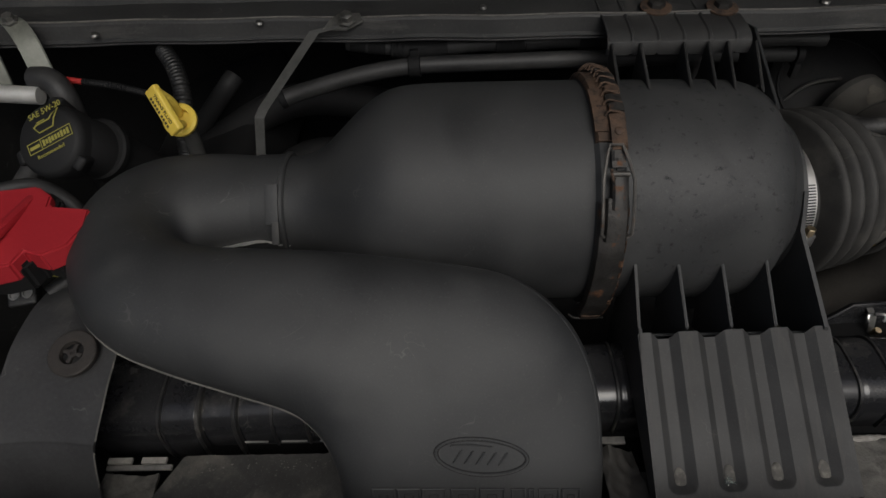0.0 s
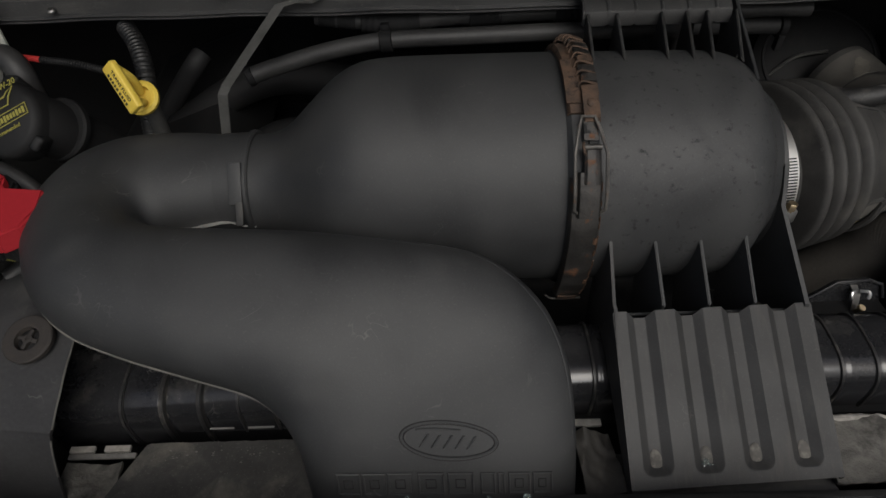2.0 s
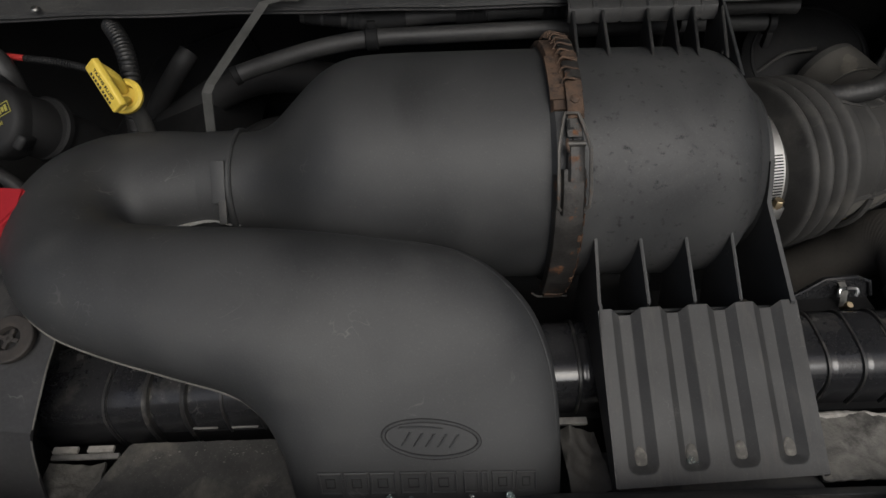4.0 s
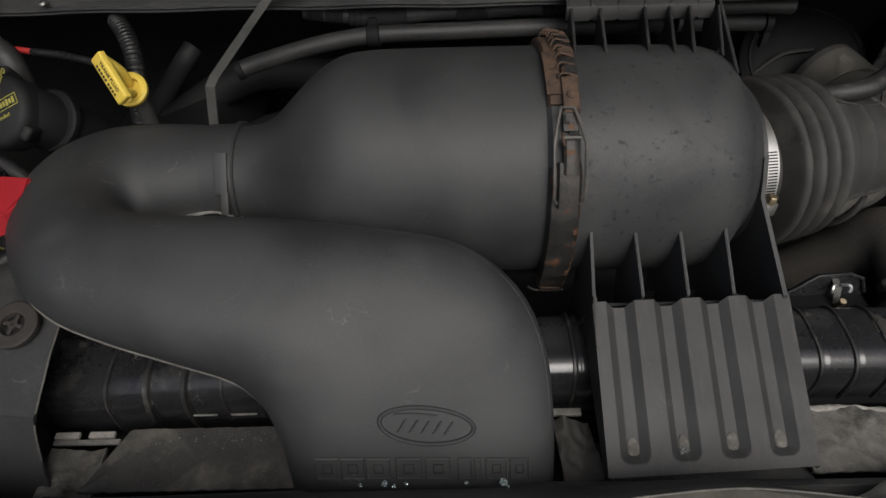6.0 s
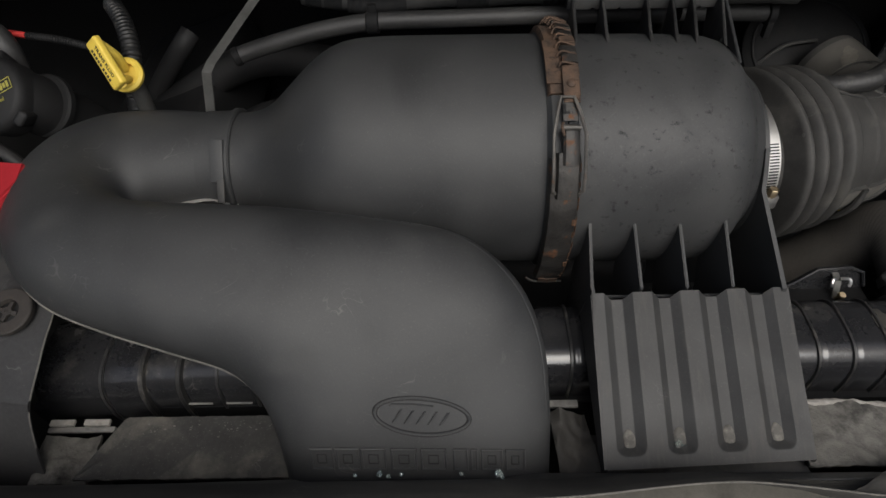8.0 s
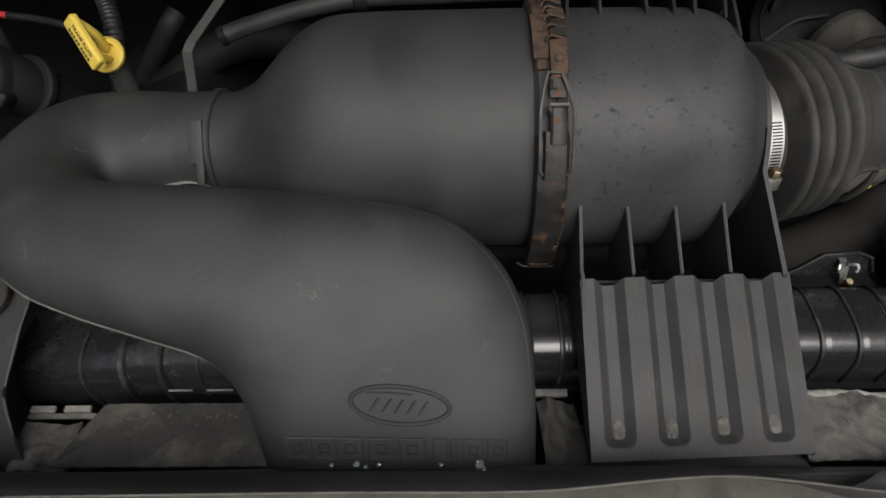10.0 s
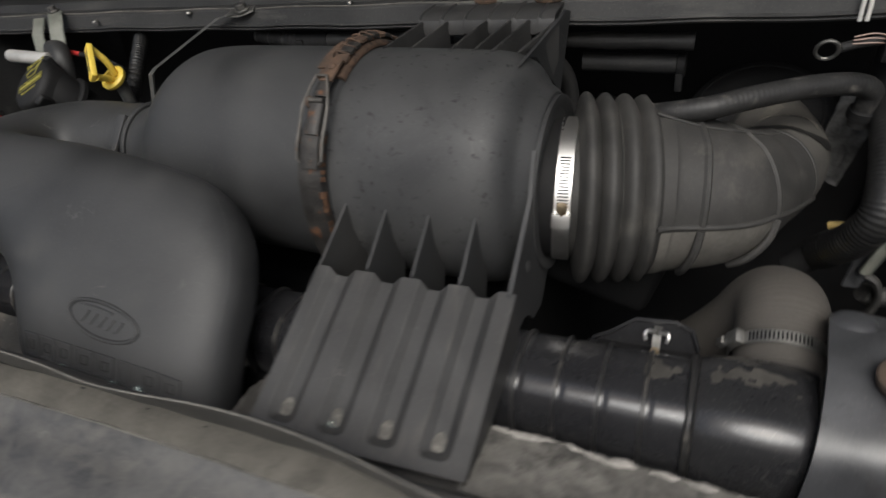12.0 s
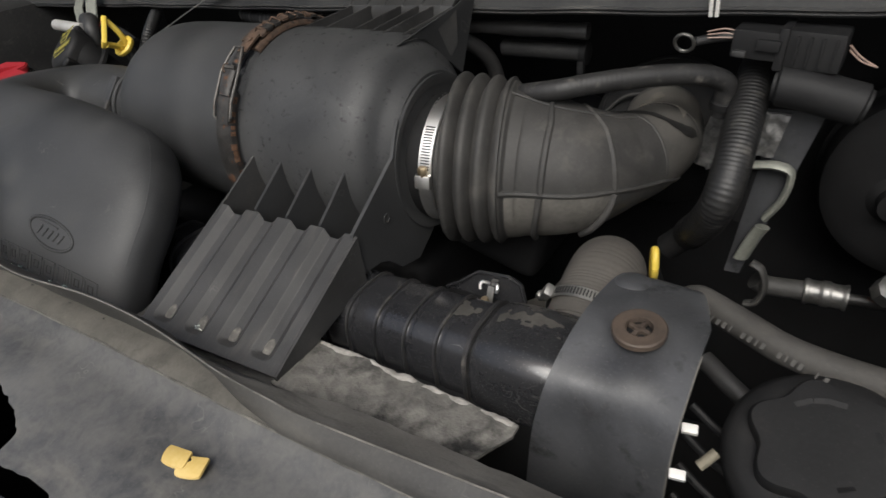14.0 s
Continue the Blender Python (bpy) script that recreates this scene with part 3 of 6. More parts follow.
web = [can_point(xw, 40, 0.083), can_point(xw, 25, 0.083), Vector((xw, 0.479, 1.141)), Vector((xw, 0.397, 1.099)), TRAY_O + TRAY_U * 0.17 + TRAY_V * 0.12 + Vector((xw - TRAY_O.x - 0.17, 0, 0)), TRAY_O + TRAY_U * 0.17 + TRAY_V * 0.50 + Vector((xw - TRAY_O.x - 0.17, 0, 0)), Vector((xw, 0.345, 1.034)),
       Vector((xw, 0.372, 1.045)), Vector((xw, 0.405, 1.052)), Vector((xw, 0.430, 1.048)), Vector((xw, 0.445, 1.040)), Vector((xw, 0.465, 1.020)), Vector((xw, 0.50, 1.01)), Vector((xw, 0.54, 1.03)), Vector((xw, 0.50, 1.09))]
part("end_web", prism([webbed(p) for p in web], (0.004, 0, 0)), PLASTIC, housing, "black side web with a bolt boss")
bolt_at = Vector((0.3969, 0.452, 1.087))
part("boss", lathe([(-0.001, 0.0055), (0.0008, 0.0055), (0.001, 0.004), (0.0002, 0.003), (0.0002, 0.0)], bolt_at, (1, 0, 0), 16), PLASTIC_DUSTY, housing)
xl = 0.2275
front = [can_point(xl, d, 0.1075) for d in (6, 0, -10, -20, -30)] + [Vector((xl, 0.46, 0.99)), Vector((xl, 0.40, 1.0)), TRAY_O + TRAY_V * 0.34 + Vector((-0.0040, 0, -0.03)), TRAY_O + TRAY_V * 0.34 + Vector((-0.0040, 0, 0.0070)),
         TRAY_O + TRAY_V * 0.05 + Vector((-0.0030, 0, 0.0078)), Vector((xl - 0.002, 0.3970, 1.1060))]
part("front_web", prism(front, (0.0028, 0, 0)), PLASTIC_DUSTY, housing, "black web running down beside the tray")

# rear bracket up to the cowl, with thin ribs and two rusty bolts
flap = sheet([[(x, y + 0.0006 * noise.noise(Vector((x * 60, y * 60, 0))), z + 0.0016 * (abs(((x - 0.237) / 0.0265) % 1.0 - 0.5) < 0.06)) for x in np.linspace(0.224, 0.372, 120)]
              for y, z in [(0.735, 1.2515), (0.700, 1.2515), (0.672, 1.2508), (0.660, 1.2490), (0.6535, 1.2450), (0.651, 1.2390), (0.6515, 1.2310)]], (0, 0.003, -0.002))
bracket = part("rear_bracket", flap, PLASTIC_DUSTY, housing, "black plastic bracket bolted to the cowl", angle=30)
for xf, xt in ((0.219, 0.227), (0.248, 0.256), (0.288, 0.300), (0.312, 0.325), (0.330, 0.345), (0.356, 0.3735)):
    edge = [can_point(xf, d, 0.1125) for d in (95, 100, 106)]
    back = [Vector((xf, 0.615, 1.170)), Vector((xf, 0.652, 1.205)), Vector((xf, 0.654, 1.243)), Vector((xf, 0.650, 1.2455)), Vector((xf, 0.644, 1.2445))]
    outline = [p + Vector(((xt - xf) * min(1.2, max(0.0, (p.y - 0.575) / 0.075)), 0, 0)) for p in edge + back]
    part("rib", prism(outline, (0.0028, 0, 0), 0.0006), PLASTIC_DUSTY, housing)
sidew = [can_point(0.364, d, 0.1080) for d in (84, 92, 102, 112)] + [Vector((0.374, 0.655, 1.170)), Vector((0.377, 0.690, 1.244)), Vector((0.377, 0.668, 1.250)), Vector((0.376, 0.652, 1.246))]
part("bracket_web", prism(sidew, (0.003, 0, 0), 0.0004), PLASTIC, housing)
for x, y in ((0.285, 0.710), (0.355, 0.706)):
    b = part("bolt", lathe([(0, 0.0165), (0.002, 0.017), (0.003, 0.015), (0.003, 0.010)], (x, y, 1.2530), (0, -0.05, 1), 28), RUST_DARK, housing, "rusty bolt and washer")
    part("bolt_head", lathe([(0.002, 0.0095), (0.0075, 0.009), (0.009, 0.0065), (0.009, 0.0)], (x, y, 1.2530), (0, -0.05, 1), 6), RUST, b)

# ---- strap clamp round the canister ----
strap = thing("strap_clamp", (0.205, 0.56, 1.01), "rusty steel strap clamp with an over-centre latch round the canister", "clamp")


def band(x0, x1, d0, d1, r, thick, n=40, wave=0.0, inset=0.0, tail=0.0):
    """A strip of sheet round the canister between two angles; its tail may stand off."""
    rows = []
    x0, x1 = x0 - 0.004, x1 - 0.004
    for d in np.linspace(d0, d1, n):
        rr = r + wave * math.sin(radians(d) * 30) + tail * max(0.0, -d / 36) ** 2
        rows.append([can_point(x0, d, rr - inset), can_point(x0 + 0.002, d, rr), can_point((x0 + x1) / 2, d, rr + 0.0006), can_point(x1 - 0.002, d, rr), can_point(x1, d, rr - inset)])
    bm = bmesh.new()
    lower = [[can_axis(p.x) + (p - can_axis(p.x)) * (1 - thick / (p - can_axis(p.x)).length) for p in r_] for r_ in rows]
    rings = [a + b[::-1] for a, b in zip(rows, lower)]
    return skin(rings, bm)


part("backing_band", band(0.191, 0.219, 62, 215, 0.1205, 0.003, 60, inset=0.003), RUST_DARK, strap, "rusted backing band")
lower = band(0.1905, 0.2180, -36, 36, 0.1235, 0.003, 40, 0.0003, inset=0.004, tail=0.008)
part("lower_band", lower, RUST, strap, "dark steel band with rust spots")
rng = random.Random(17)
for d0 in np.arange(-34, 33, 3.4):  # flaking rust along the band's edge
    if rng.random() < 0.85:
        part("rust_flake", band(0.2155 - 0.0045 * rng.random() ** 2, 0.2184, d0 + rng.random(), d0 + 2.2 + 1.6 * rng.random(), 0.1239, 0.001, 5, inset=0.0036, tail=0.008), FLAKE, strap, "orange flake of rust")
part("band_end", band(0.195, 0.214, -41, -35, 0.1245, 0.004, 6, tail=0.008), RUST_DARK, strap)
for k, d in enumerate(np.arange(69, 190, 5.6)):
    link = band(0.2030 + 0.001 * (k % 2), 0.2175, d, d + 4.0, 0.1262 + 0.0010 * (k % 2), 0.0026, 4, inset=0.0012)
    part("link", link, RUST if k % 3 else RUST_DARK, strap)
    fold = tube([can_point(0.196, d + 4.2, 0.1230), can_point(0.2000, d + 4.9, 0.1285), can_point(0.2130, d + 4.5, 0.1255)], 0.0010, 6, 3)
    part("link_pin", fold, RUST_DARK, strap)
tongue = band(0.2025, 0.2160, 57.0, 69.5, 0.1275, 0.002, 10)
part("tongue", tongue, RUST_DARK, strap, "rusted tongue with a rivet")
rv = can_point(0.2053, 64.5, 0.1278)
part("rivet", lathe([(0, 0.004), (0.0012, 0.0038), (0.002, 0.0025), (0.002, 0)], rv, rv - can_axis(0.2053), 18), RUST_DARK, strap)
part("backing_flange", band(0.190, 0.2025, 66, 90, 0.1225, 0.002, 8), RUST_DARK, strap)
part("hook_plate", band(0.2015, 0.2135, 50.0, 58.0, 0.1262, 0.002, 8), RUST, strap, "slotted plate under the bail")
part("slot", band(0.2020, 0.2095, 52.6, 53.6, 0.1266, 0.001, 3), GROOVE, strap, "dark slot in the plate")
part("slot", band(0.2020, 0.2032, 52.6, 56.4, 0.1266, 0.001, 4), GROOVE, strap, "dark slot in the plate")
part("latch", band(0.2010, 0.2148, 33.5, 46.5, 0.1298, 0.005, 14, inset=0.002), RUST, strap, "worn grey steel latch lever")
roll = [can_point(x, 47.2, 0.1300) for x in (0.1965, 0.2000, 0.2040, 0.2080, 0.2110)]
part("latch_hook", tube(roll, 0.0026, 10, 3), BAIL, strap, "rolled steel end of the latch")
part("latch_hook", tube([can_point(0.1965, 48.8, 0.1285), can_point(0.1955, 47.2, 0.1318), can_point(0.1965, 45.2, 0.1310), can_point(0.1975, 44.2, 0.1285)], 0.0014, 8, 4), RUST_DARK, strap, "rusty curled hook")
part("latch_root", band(0.196, 0.2165, 20, 38, 0.1268, 0.004, 12, inset=0.003), RUST, strap)
bail = [can_point(x, d, r) for x, d, r in ((0.192, 22, 0.1245), (0.1895, 23.5, 0.1265), (0.1895, 30, 0.1270), (0.1895, 45, 0.1275), (0.1925, 53, 0.1285), (0.1955, 58.5, 0.1300), (0.2065, 58.5, 0.1300), (0.2110, 53, 0.1290), (0.2160, 45, 0.1285), (0.2160, 30, 0.1285), (0.2155, 23.5, 0.1270), (0.212, 22, 0.1245))]
part("bail", tube(bail, 0.0016, 8, 1), BAIL, strap, "bent steel wire bail")
part("band_pin", tube([can_point(0.180, -40, 0.130), can_point(0.188, -40.5, 0.134), can_point(0.216, -40.5, 0.134)], 0.0012, 8, 3), RUST, strap)

# ---- intake snorkel: neck, bend and broad scoop ----
snorkel = thing("intake_snorkel", (0.0, 0.38, 1.02), "matt black moulded plastic intake snorkel with an embossed emblem", "intake duct")
NECK = [((-0.103, 0.497, 1.122), (-0.103, 0.601, 1.124), 0.0515), ((-0.130, 0.495, 1.122), (-0.140, 0.603, 1.126), 0.0515),
        ((-0.160, 0.492, 1.124), (-0.200, 0.606, 1.128), 0.0515), ((-0.184, 0.488, 1.126), (-0.258, 0.596, 1.128), 0.0520),
        ((-0.194, 0.480, 1.132), (-0.300, 0.551, 1.129), 0.0520), ((-0.190, 0.470, 1.141), (-0.305, 0.477, 1.133), 0.0515)]
LOBE = [((-0.177, 0.456, 1.152), (-0.269, 0.403, 1.136), 0.0510), ((-0.154, 0.446, 1.158), (-0.228, 0.364, 1.134), 0.0510),
        ((-0.102, 0.441, 1.161), (-0.176, 0.342, 1.129), 0.0505), ((-0.041, 0.438, 1.161), (-0.119, 0.326, 1.121), 0.0500),
        ((0.039, 0.432, 1.156), (-0.074, 0.316, 1.108), 0.0490), ((0.109, 0.423, 1.146), (-0.052, 0.304, 1.092), 0.0475),
        ((0.155, 0.392, 1.128), (-0.041, 0.291, 1.071), 0.0455), ((0.177, 0.355, 1.098), (-0.037, 0.280, 1.048), 0.0430),
        ((0.183, 0.312, 1.060), (-0.036, 0.274, 1.024), 0.0410), ((0.184, 0.278, 1.010), (-0.036, 0.264, 1.000), 0.0400)]
stations = spline([np.array([*a, *b, h]) for a, b, h in NECK + LOBE], 6)
mids = [Vector((s[:3] + s[3:6]) / 2) for s in stations]
rings = []
for i, s in enumerate(stations):
    inner, outer, h = Vector(s[:3]), Vector(s[3:6]), s[6]
    way = (mids[min(i + 1, len(mids) - 1)] - mids[max(i - 1, 0)]).normalized()
    half = (outer - inner) / 2
    up = way.cross(half).normalized()
    up = up if up.z > 0 else -up
    share = min(1.0, max(0.0, (i / len(stations) - 0.35) / 0.4))
    e = 2.0 + 0.9 * share
    ring = []
    for k in range(64):
        a = 2 * math.pi * k / 64
        ca, sa = math.cos(a), math.sin(a)
        ring.append(mids[i] + half * math.copysign(abs(ca) ** (2 / e), ca) + up * h * math.copysign(abs(sa) ** (2 / e), sa))
    rings.append(ring)
body = part("snorkel_body", skin(rings), PLASTIC, snorkel, angle=60)
part("seam", tube([rings[i][0] + (rings[i][0] - mids[i]).normalized() * 0.0003 for i in range(22, len(rings) - 6, 3)], 0.0011, 8, 2), LIP, snorkel, "pale worn moulding seam")
part("crease", tube([rings[i][28] + (rings[i][28] - mids[i]).normalized() * -0.0005 for i in range(int(len(rings) * 0.60), len(rings) - 4, 3)], 0.0008, 8, 2), PLASTIC, snorkel, "soft moulded crease along the scoop")
fl_pts = [Vector(p) for p in spline([(-0.190, 0.4890, 1.1205), (-0.175, 0.4885, 1.1225), (-0.160, 0.4885, 1.1245), (-0.145, 0.4890, 1.1272), (-0.125, 0.4925, 1.1275), (-0.102, 0.4950, 1.1180)], 8)]
flash = [[p + Vector((0, 0.006, -0.001)) for p in fl_pts], [p + Vector((0, 0.001, 0)) for p in fl_pts], [p + Vector((0, -0.0010 - 0.0022 * abs(noise.noise(p * 230)), 0.0012 + 0.0010 * noise.noise(p * 150))) for p in fl_pts]]
part("mould_flash", sheet(flash, (0, 0, -0.0008)), PALE_PIPE, snorkel, "pale torn moulding flash under the neck")
# collar and clip at the neck
part("collar", lathe([(-0.034, 0.0515), (-0.033, 0.0545), (-0.006, 0.0548), (-0.005, 0.0572), (-0.0015, 0.0572), (0.000, 0.0555), (0.000, 0.052)], (-0.103, 0.549, 1.123), (1, 0, 0), 56), PLASTIC, snorkel)
clipm = frame_at((-0.1135, 0.549 - 0.0555 * math.cos(radians(44)), 1.123 + 0.0555 * math.sin(radians(44))), (1, 0, 0), (0, -math.sin(radians(44)), -math.cos(radians(44))))
part("collar_clip", block((0.013, 0.040, 0.007), clipm, 0.0015), PLASTIC, snorkel, "raised plastic latch on the collar")
part("clip_tail", block((0.007, 0.022, 0.004), clipm @ pose(0.0035, 0.028, -0.0022), 0.001), PLASTIC_DUSTY, snorkel, "narrow tail of the latch")


tb = bmesh.new()
skin(rings, tb)
TREE = BVHTree.FromBMesh(tb)
tb.free()


def drape(x, y, lift=0.0006):
    at, normal, _, _ = TREE.ray_cast(Vector((x, y, 1.4)), Vector((0, 0, -1)))
    return at + normal.normalized() * lift * (1 if normal.z > 0 else -1)


# oval emblem: an outline and plain strokes inside
def oval(rx, ry):
    return [drape(0.079 + rx * math.cos(a), 0.2815 + ry * math.sin(a), 0.0002) for a in np.linspace(0, 2 * math.pi, 41)]


part("emblem_ring", tube(oval(0.0362, 0.0092), 0.0011, 8, 1), PLASTIC, snorkel, "embossed oval emblem outline")
# thin dark tubes draw the shade on both sides of the ring
for rx, ry in ((0.0375, 0.0100), (0.0347, 0.0083)):
    part("emblem_groove", tube(oval(rx, ry), 0.00055, 6, 1), GROOVE, snorkel, "dark line drawn as shade along the emblem's edge")
strokes = [[(-0.024, 0.0046), (-0.008, 0.0056), (0.008, 0.0054)]] + [[(x - 0.003, -0.0036), (x, -0.0006), (x + 0.003, 0.0026)] for x in (-0.019, -0.010, -0.001, 0.008, 0.017)]
for run in strokes:
    line = [drape(0.079 + p[0], 0.2815 + p[1], 0.0001) for p in spline(run, 5)]
    part("emblem_mark", tube(line, 0.0012, 6, 1), PLASTIC, snorkel)
    for side in (-1, 1):
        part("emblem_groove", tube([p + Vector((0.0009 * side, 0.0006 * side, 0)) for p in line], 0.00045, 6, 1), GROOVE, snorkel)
# a row of nine plain embossed blocks below, on the steep front face
def front_face(x, y, z, lift=0.0002):
    way = Vector((-0.056, 0.396, -0.916))
    at, normal, _, _ = TREE.ray_cast(Vector((x, y, z)) - way * 0.15, way)
    return at + normal.normalized() * lift * (1 if normal.dot(way) < 0 else -1)


for a, b in ((0.0, 0.100), (0.118, 0.218), (0.232, 0.338), (0.368, 0.480), (0.505, 0.615), (0.655, 0.715), (0.735, 0.760), (0.785, 0.880), (0.900, 0.990)):
    def spot(u, v):
        return front_face(-0.008 + 0.1695 * u, 0.2620 - 0.0038 * u + 0.0030 * v, 1.0665 + 0.0115 * v)
    m = (a + b) / 2
    outline = [spot(u, v) for u, v in ((a, -1), (m, -1), (b, -1), (b, -0.3), (b, 0.3), (b, 1), (m, 1), (a, 1), (a, 0.3), (a, -0.3), (a, -1))]
    part("embossed_bar", tube(outline, 0.0012, 6, 1), PLASTIC, snorkel)
    # shade round the bar, drawn as a dark outline
    part("bar_groove", tube([p + (p - spot(m, 0)) * 0.05 + Vector((0, 0, 0.0005)) for p in outline], 0.00050, 6, 1), GROOVE, snorkel, "dark line drawn as shade round the embossed bar")
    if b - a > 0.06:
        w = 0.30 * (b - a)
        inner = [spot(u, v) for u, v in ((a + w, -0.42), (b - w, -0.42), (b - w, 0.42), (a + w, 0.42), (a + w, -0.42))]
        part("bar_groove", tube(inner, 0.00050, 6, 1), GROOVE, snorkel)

# ---- intake elbow: rubber bellows and tapered ribbed bend ----
elbow = thing("intake_elbow", (0.5, 0.57, 1.0), "dusty black rubber intake bellows and ribbed elbow", "intake hose")
EL = [(0.393, 0.5655, 1.1045), (0.4245, 0.5746, 1.1022), (0.4560, 0.5838, 1.1000), (0.4873, 0.5929, 1.0977), (0.5321, 0.6036, 1.0943),
      (0.5698, 0.6385, 1.0922), (0.5937, 0.6827, 1.0930), (0.5942, 0.7223, 1.0925), (0.5837, 0.7587, 1.0963)]
EL_RUN = (0.0785, 0.0815, 0.0850, 0.0983, 0.1445, 0.196, 0.246, 0.286, 0.324)
EL_RAD = (0.0860, 0.0855, 0.0818, 0.0800, 0.0690, 0.0517, 0.0440, 0.0426, 0.0423)


def elbow_radius(run, share):
    """A plain neck, three deep bellows folds, a shoulder and the tapering bend."""
    if run < 0.0170:
        return 0.0668
    if run < 0.0785:
        w = (run - 0.0165) / 0.0177
        return 0.0800 + (0.0130 - 0.06 * (run - 0.02)) * abs(math.sin(math.pi * w)) ** 0.75 - 0.013 * max(0.0, (0.0205 - run) / 0.0035)
    return float(np.interp(run, EL_RUN, EL_RAD))


part("bellows", tube(EL, elbow_radius, 64, 44), RUBBER, elbow, angle=70)
path = [Vector(p) for p in spline(EL, 44)]
lengths = [0.0]
for a, b in zip(path, path[1:]):
    lengths.append(lengths[-1] + (b - a).length)


def along(run):
    i = min(range(len(lengths)), key=lambda j: abs(lengths[j] - run))
    t = (path[min(i + 1, len(path) - 1)] - path[max(i - 1, 0)]).normalized()
    return path[i], t, elbow_radius(run, 0)


def elbow_point(run, deg, lift=0.0):
    """deg: 0 faces the front, 90 up, round the bend."""
    c, t, r = along(float(run))
    r = float(r)
    u = Vector((0, 0, 1)) - t * t.z
    u.normalize()
    f = t.cross(u)
    f = f if f.y < 0 else -f
    return c + (r + lift) * (f * math.cos(radians(deg)) + u * math.sin(radians(deg)))


def rib_deg(run):
    """The angle of the long rib round the bend."""
    return float(np.interp(run, (0.08, 0.126, 0.165, 0.2175, 0.247), (3, 3, 0, -15, -40)))


for run, rr in ((0.126, 0.0044), (0.165, 0.0040), (0.2175, 0.0030)):
    low = rib_deg(run)
    part("rib", tube([elbow_point(run - 0.008 * max(0.0, (d - 60) / 40), d, -0.0022) for d in np.linspace(low, 100, 18)], rr, 8, 2), RUBBER, elbow)
part("rib", tube([elbow_point(r_, rib_deg(r_), -0.0010) for r_ in np.linspace(0.080, 0.247, 16)], 0.0033, 8, 2), RUBBER, elbow, "long raised rib")
part("rib", tube([elbow_point(r_, 78, 0.0005) for r_ in np.linspace(0.082, 0.21, 10)], 0.0014, 8, 2), RUBBER, elbow)
for run, back in ((0.126, 0.004), (0.165, 0.016)):
    low = rib_deg(run)
    part("tab", tube([elbow_point(run, low - 2, 0.001), elbow_point(run - 0.3 * back, low - 18, 0.0045), elbow_point(run - 0.7 * back, low - 36, 0.0055), elbow_point(run - back, low - 52, 0.0035)], 0.0037, 8, 4), RUBBER, elbow, "stiffening tab under the long rib")


NOSE = material("stained_rubber", (0.036, 0.034, 0.031), (0.070, 0.066, 0.060), (0.6, 0.8), 12, 240, 0.25,
                dust=(0.10, 0.093, 0.08), dust_amount=0.42, dust_scale=15, soft=0.3, speck=0.15, cloud=((0.11, 0.103, 0.09), 9.0, 0.6))
OILY = material("oil_stained_rubber", (0.007, 0.0068, 0.0065), (0.016, 0.0155, 0.0145), (0.55, 0.75), 40, 300, 0.2, spec=0.3)
CHALKY = material("chalky_rubber", (0.085, 0.078, 0.066), (0.145, 0.133, 0.113), (0.75, 0.9), 30, 260, 0.2)
PALE_RUBBER = material("dusty_pale_rubber", (0.062, 0.0585, 0.0520), (0.145, 0.137, 0.121), (0.7, 0.85), 20, 240, 0.3,
                       dust=(0.035, 0.033, 0.030), dust_amount=0.42, dust_scale=30, soft=0.2, speck=0.2)
part("nose", skin([[elbow_point(run, d, 0.0005) for d in range(0, 360, 8)] for run in np.linspace(0.2195, 0.318, 18)], cap=False), NOSE, elbow, "end of the elbow with a pale patch and a dark stain", angle=70)
part("lower_panel", sheet([[elbow_point(run, d, 0.0007) for run in np.linspace(0.0865, 0.165, 18)] for d in range(0, -62, -6)], (0, 0, 0.0004)), PALE_RUBBER, elbow, "pale dusty lower panel")


def elbow_patch(name, runs, mids, halves, lift, mat, label):
    """A thin uneven film on the elbow, along a line of angles."""
    rows = []
    for k in np.linspace(-1, 1, 7):
        row = []
        for run in np.linspace(runs[0], runs[-1], 30):
            half = float(np.interp(run, runs, halves)) * (1 + 0.35 * noise.noise(Vector((run * 150, k * 0.4, len(name)))))
            row.append(elbow_point(run, float(np.interp(run, runs, mids)) + k * half, lift))
        rows.append(row)
    part(name, sheet(rows, (0, 0, 0.0002)), mat, elbow, label)


elbow_patch("pale_patch", (0.254, 0.262, 0.275, 0.290, 0.305), (52, 60, 68, 75, 80), (1, 7, 12, 13, 4), 0.0010, CHALKY, "pale chalky patch on the elbow")
elbow_patch("stain", (0.185, 0.205, 0.225, 0.234, 0.241, 0.249, 0.258), (100, 96, 84, 66, 48, 33, 24), (0.5, 4, 7, 8, 9, 10, 6), 0.0013, OILY, "dark oily stain on the elbow")


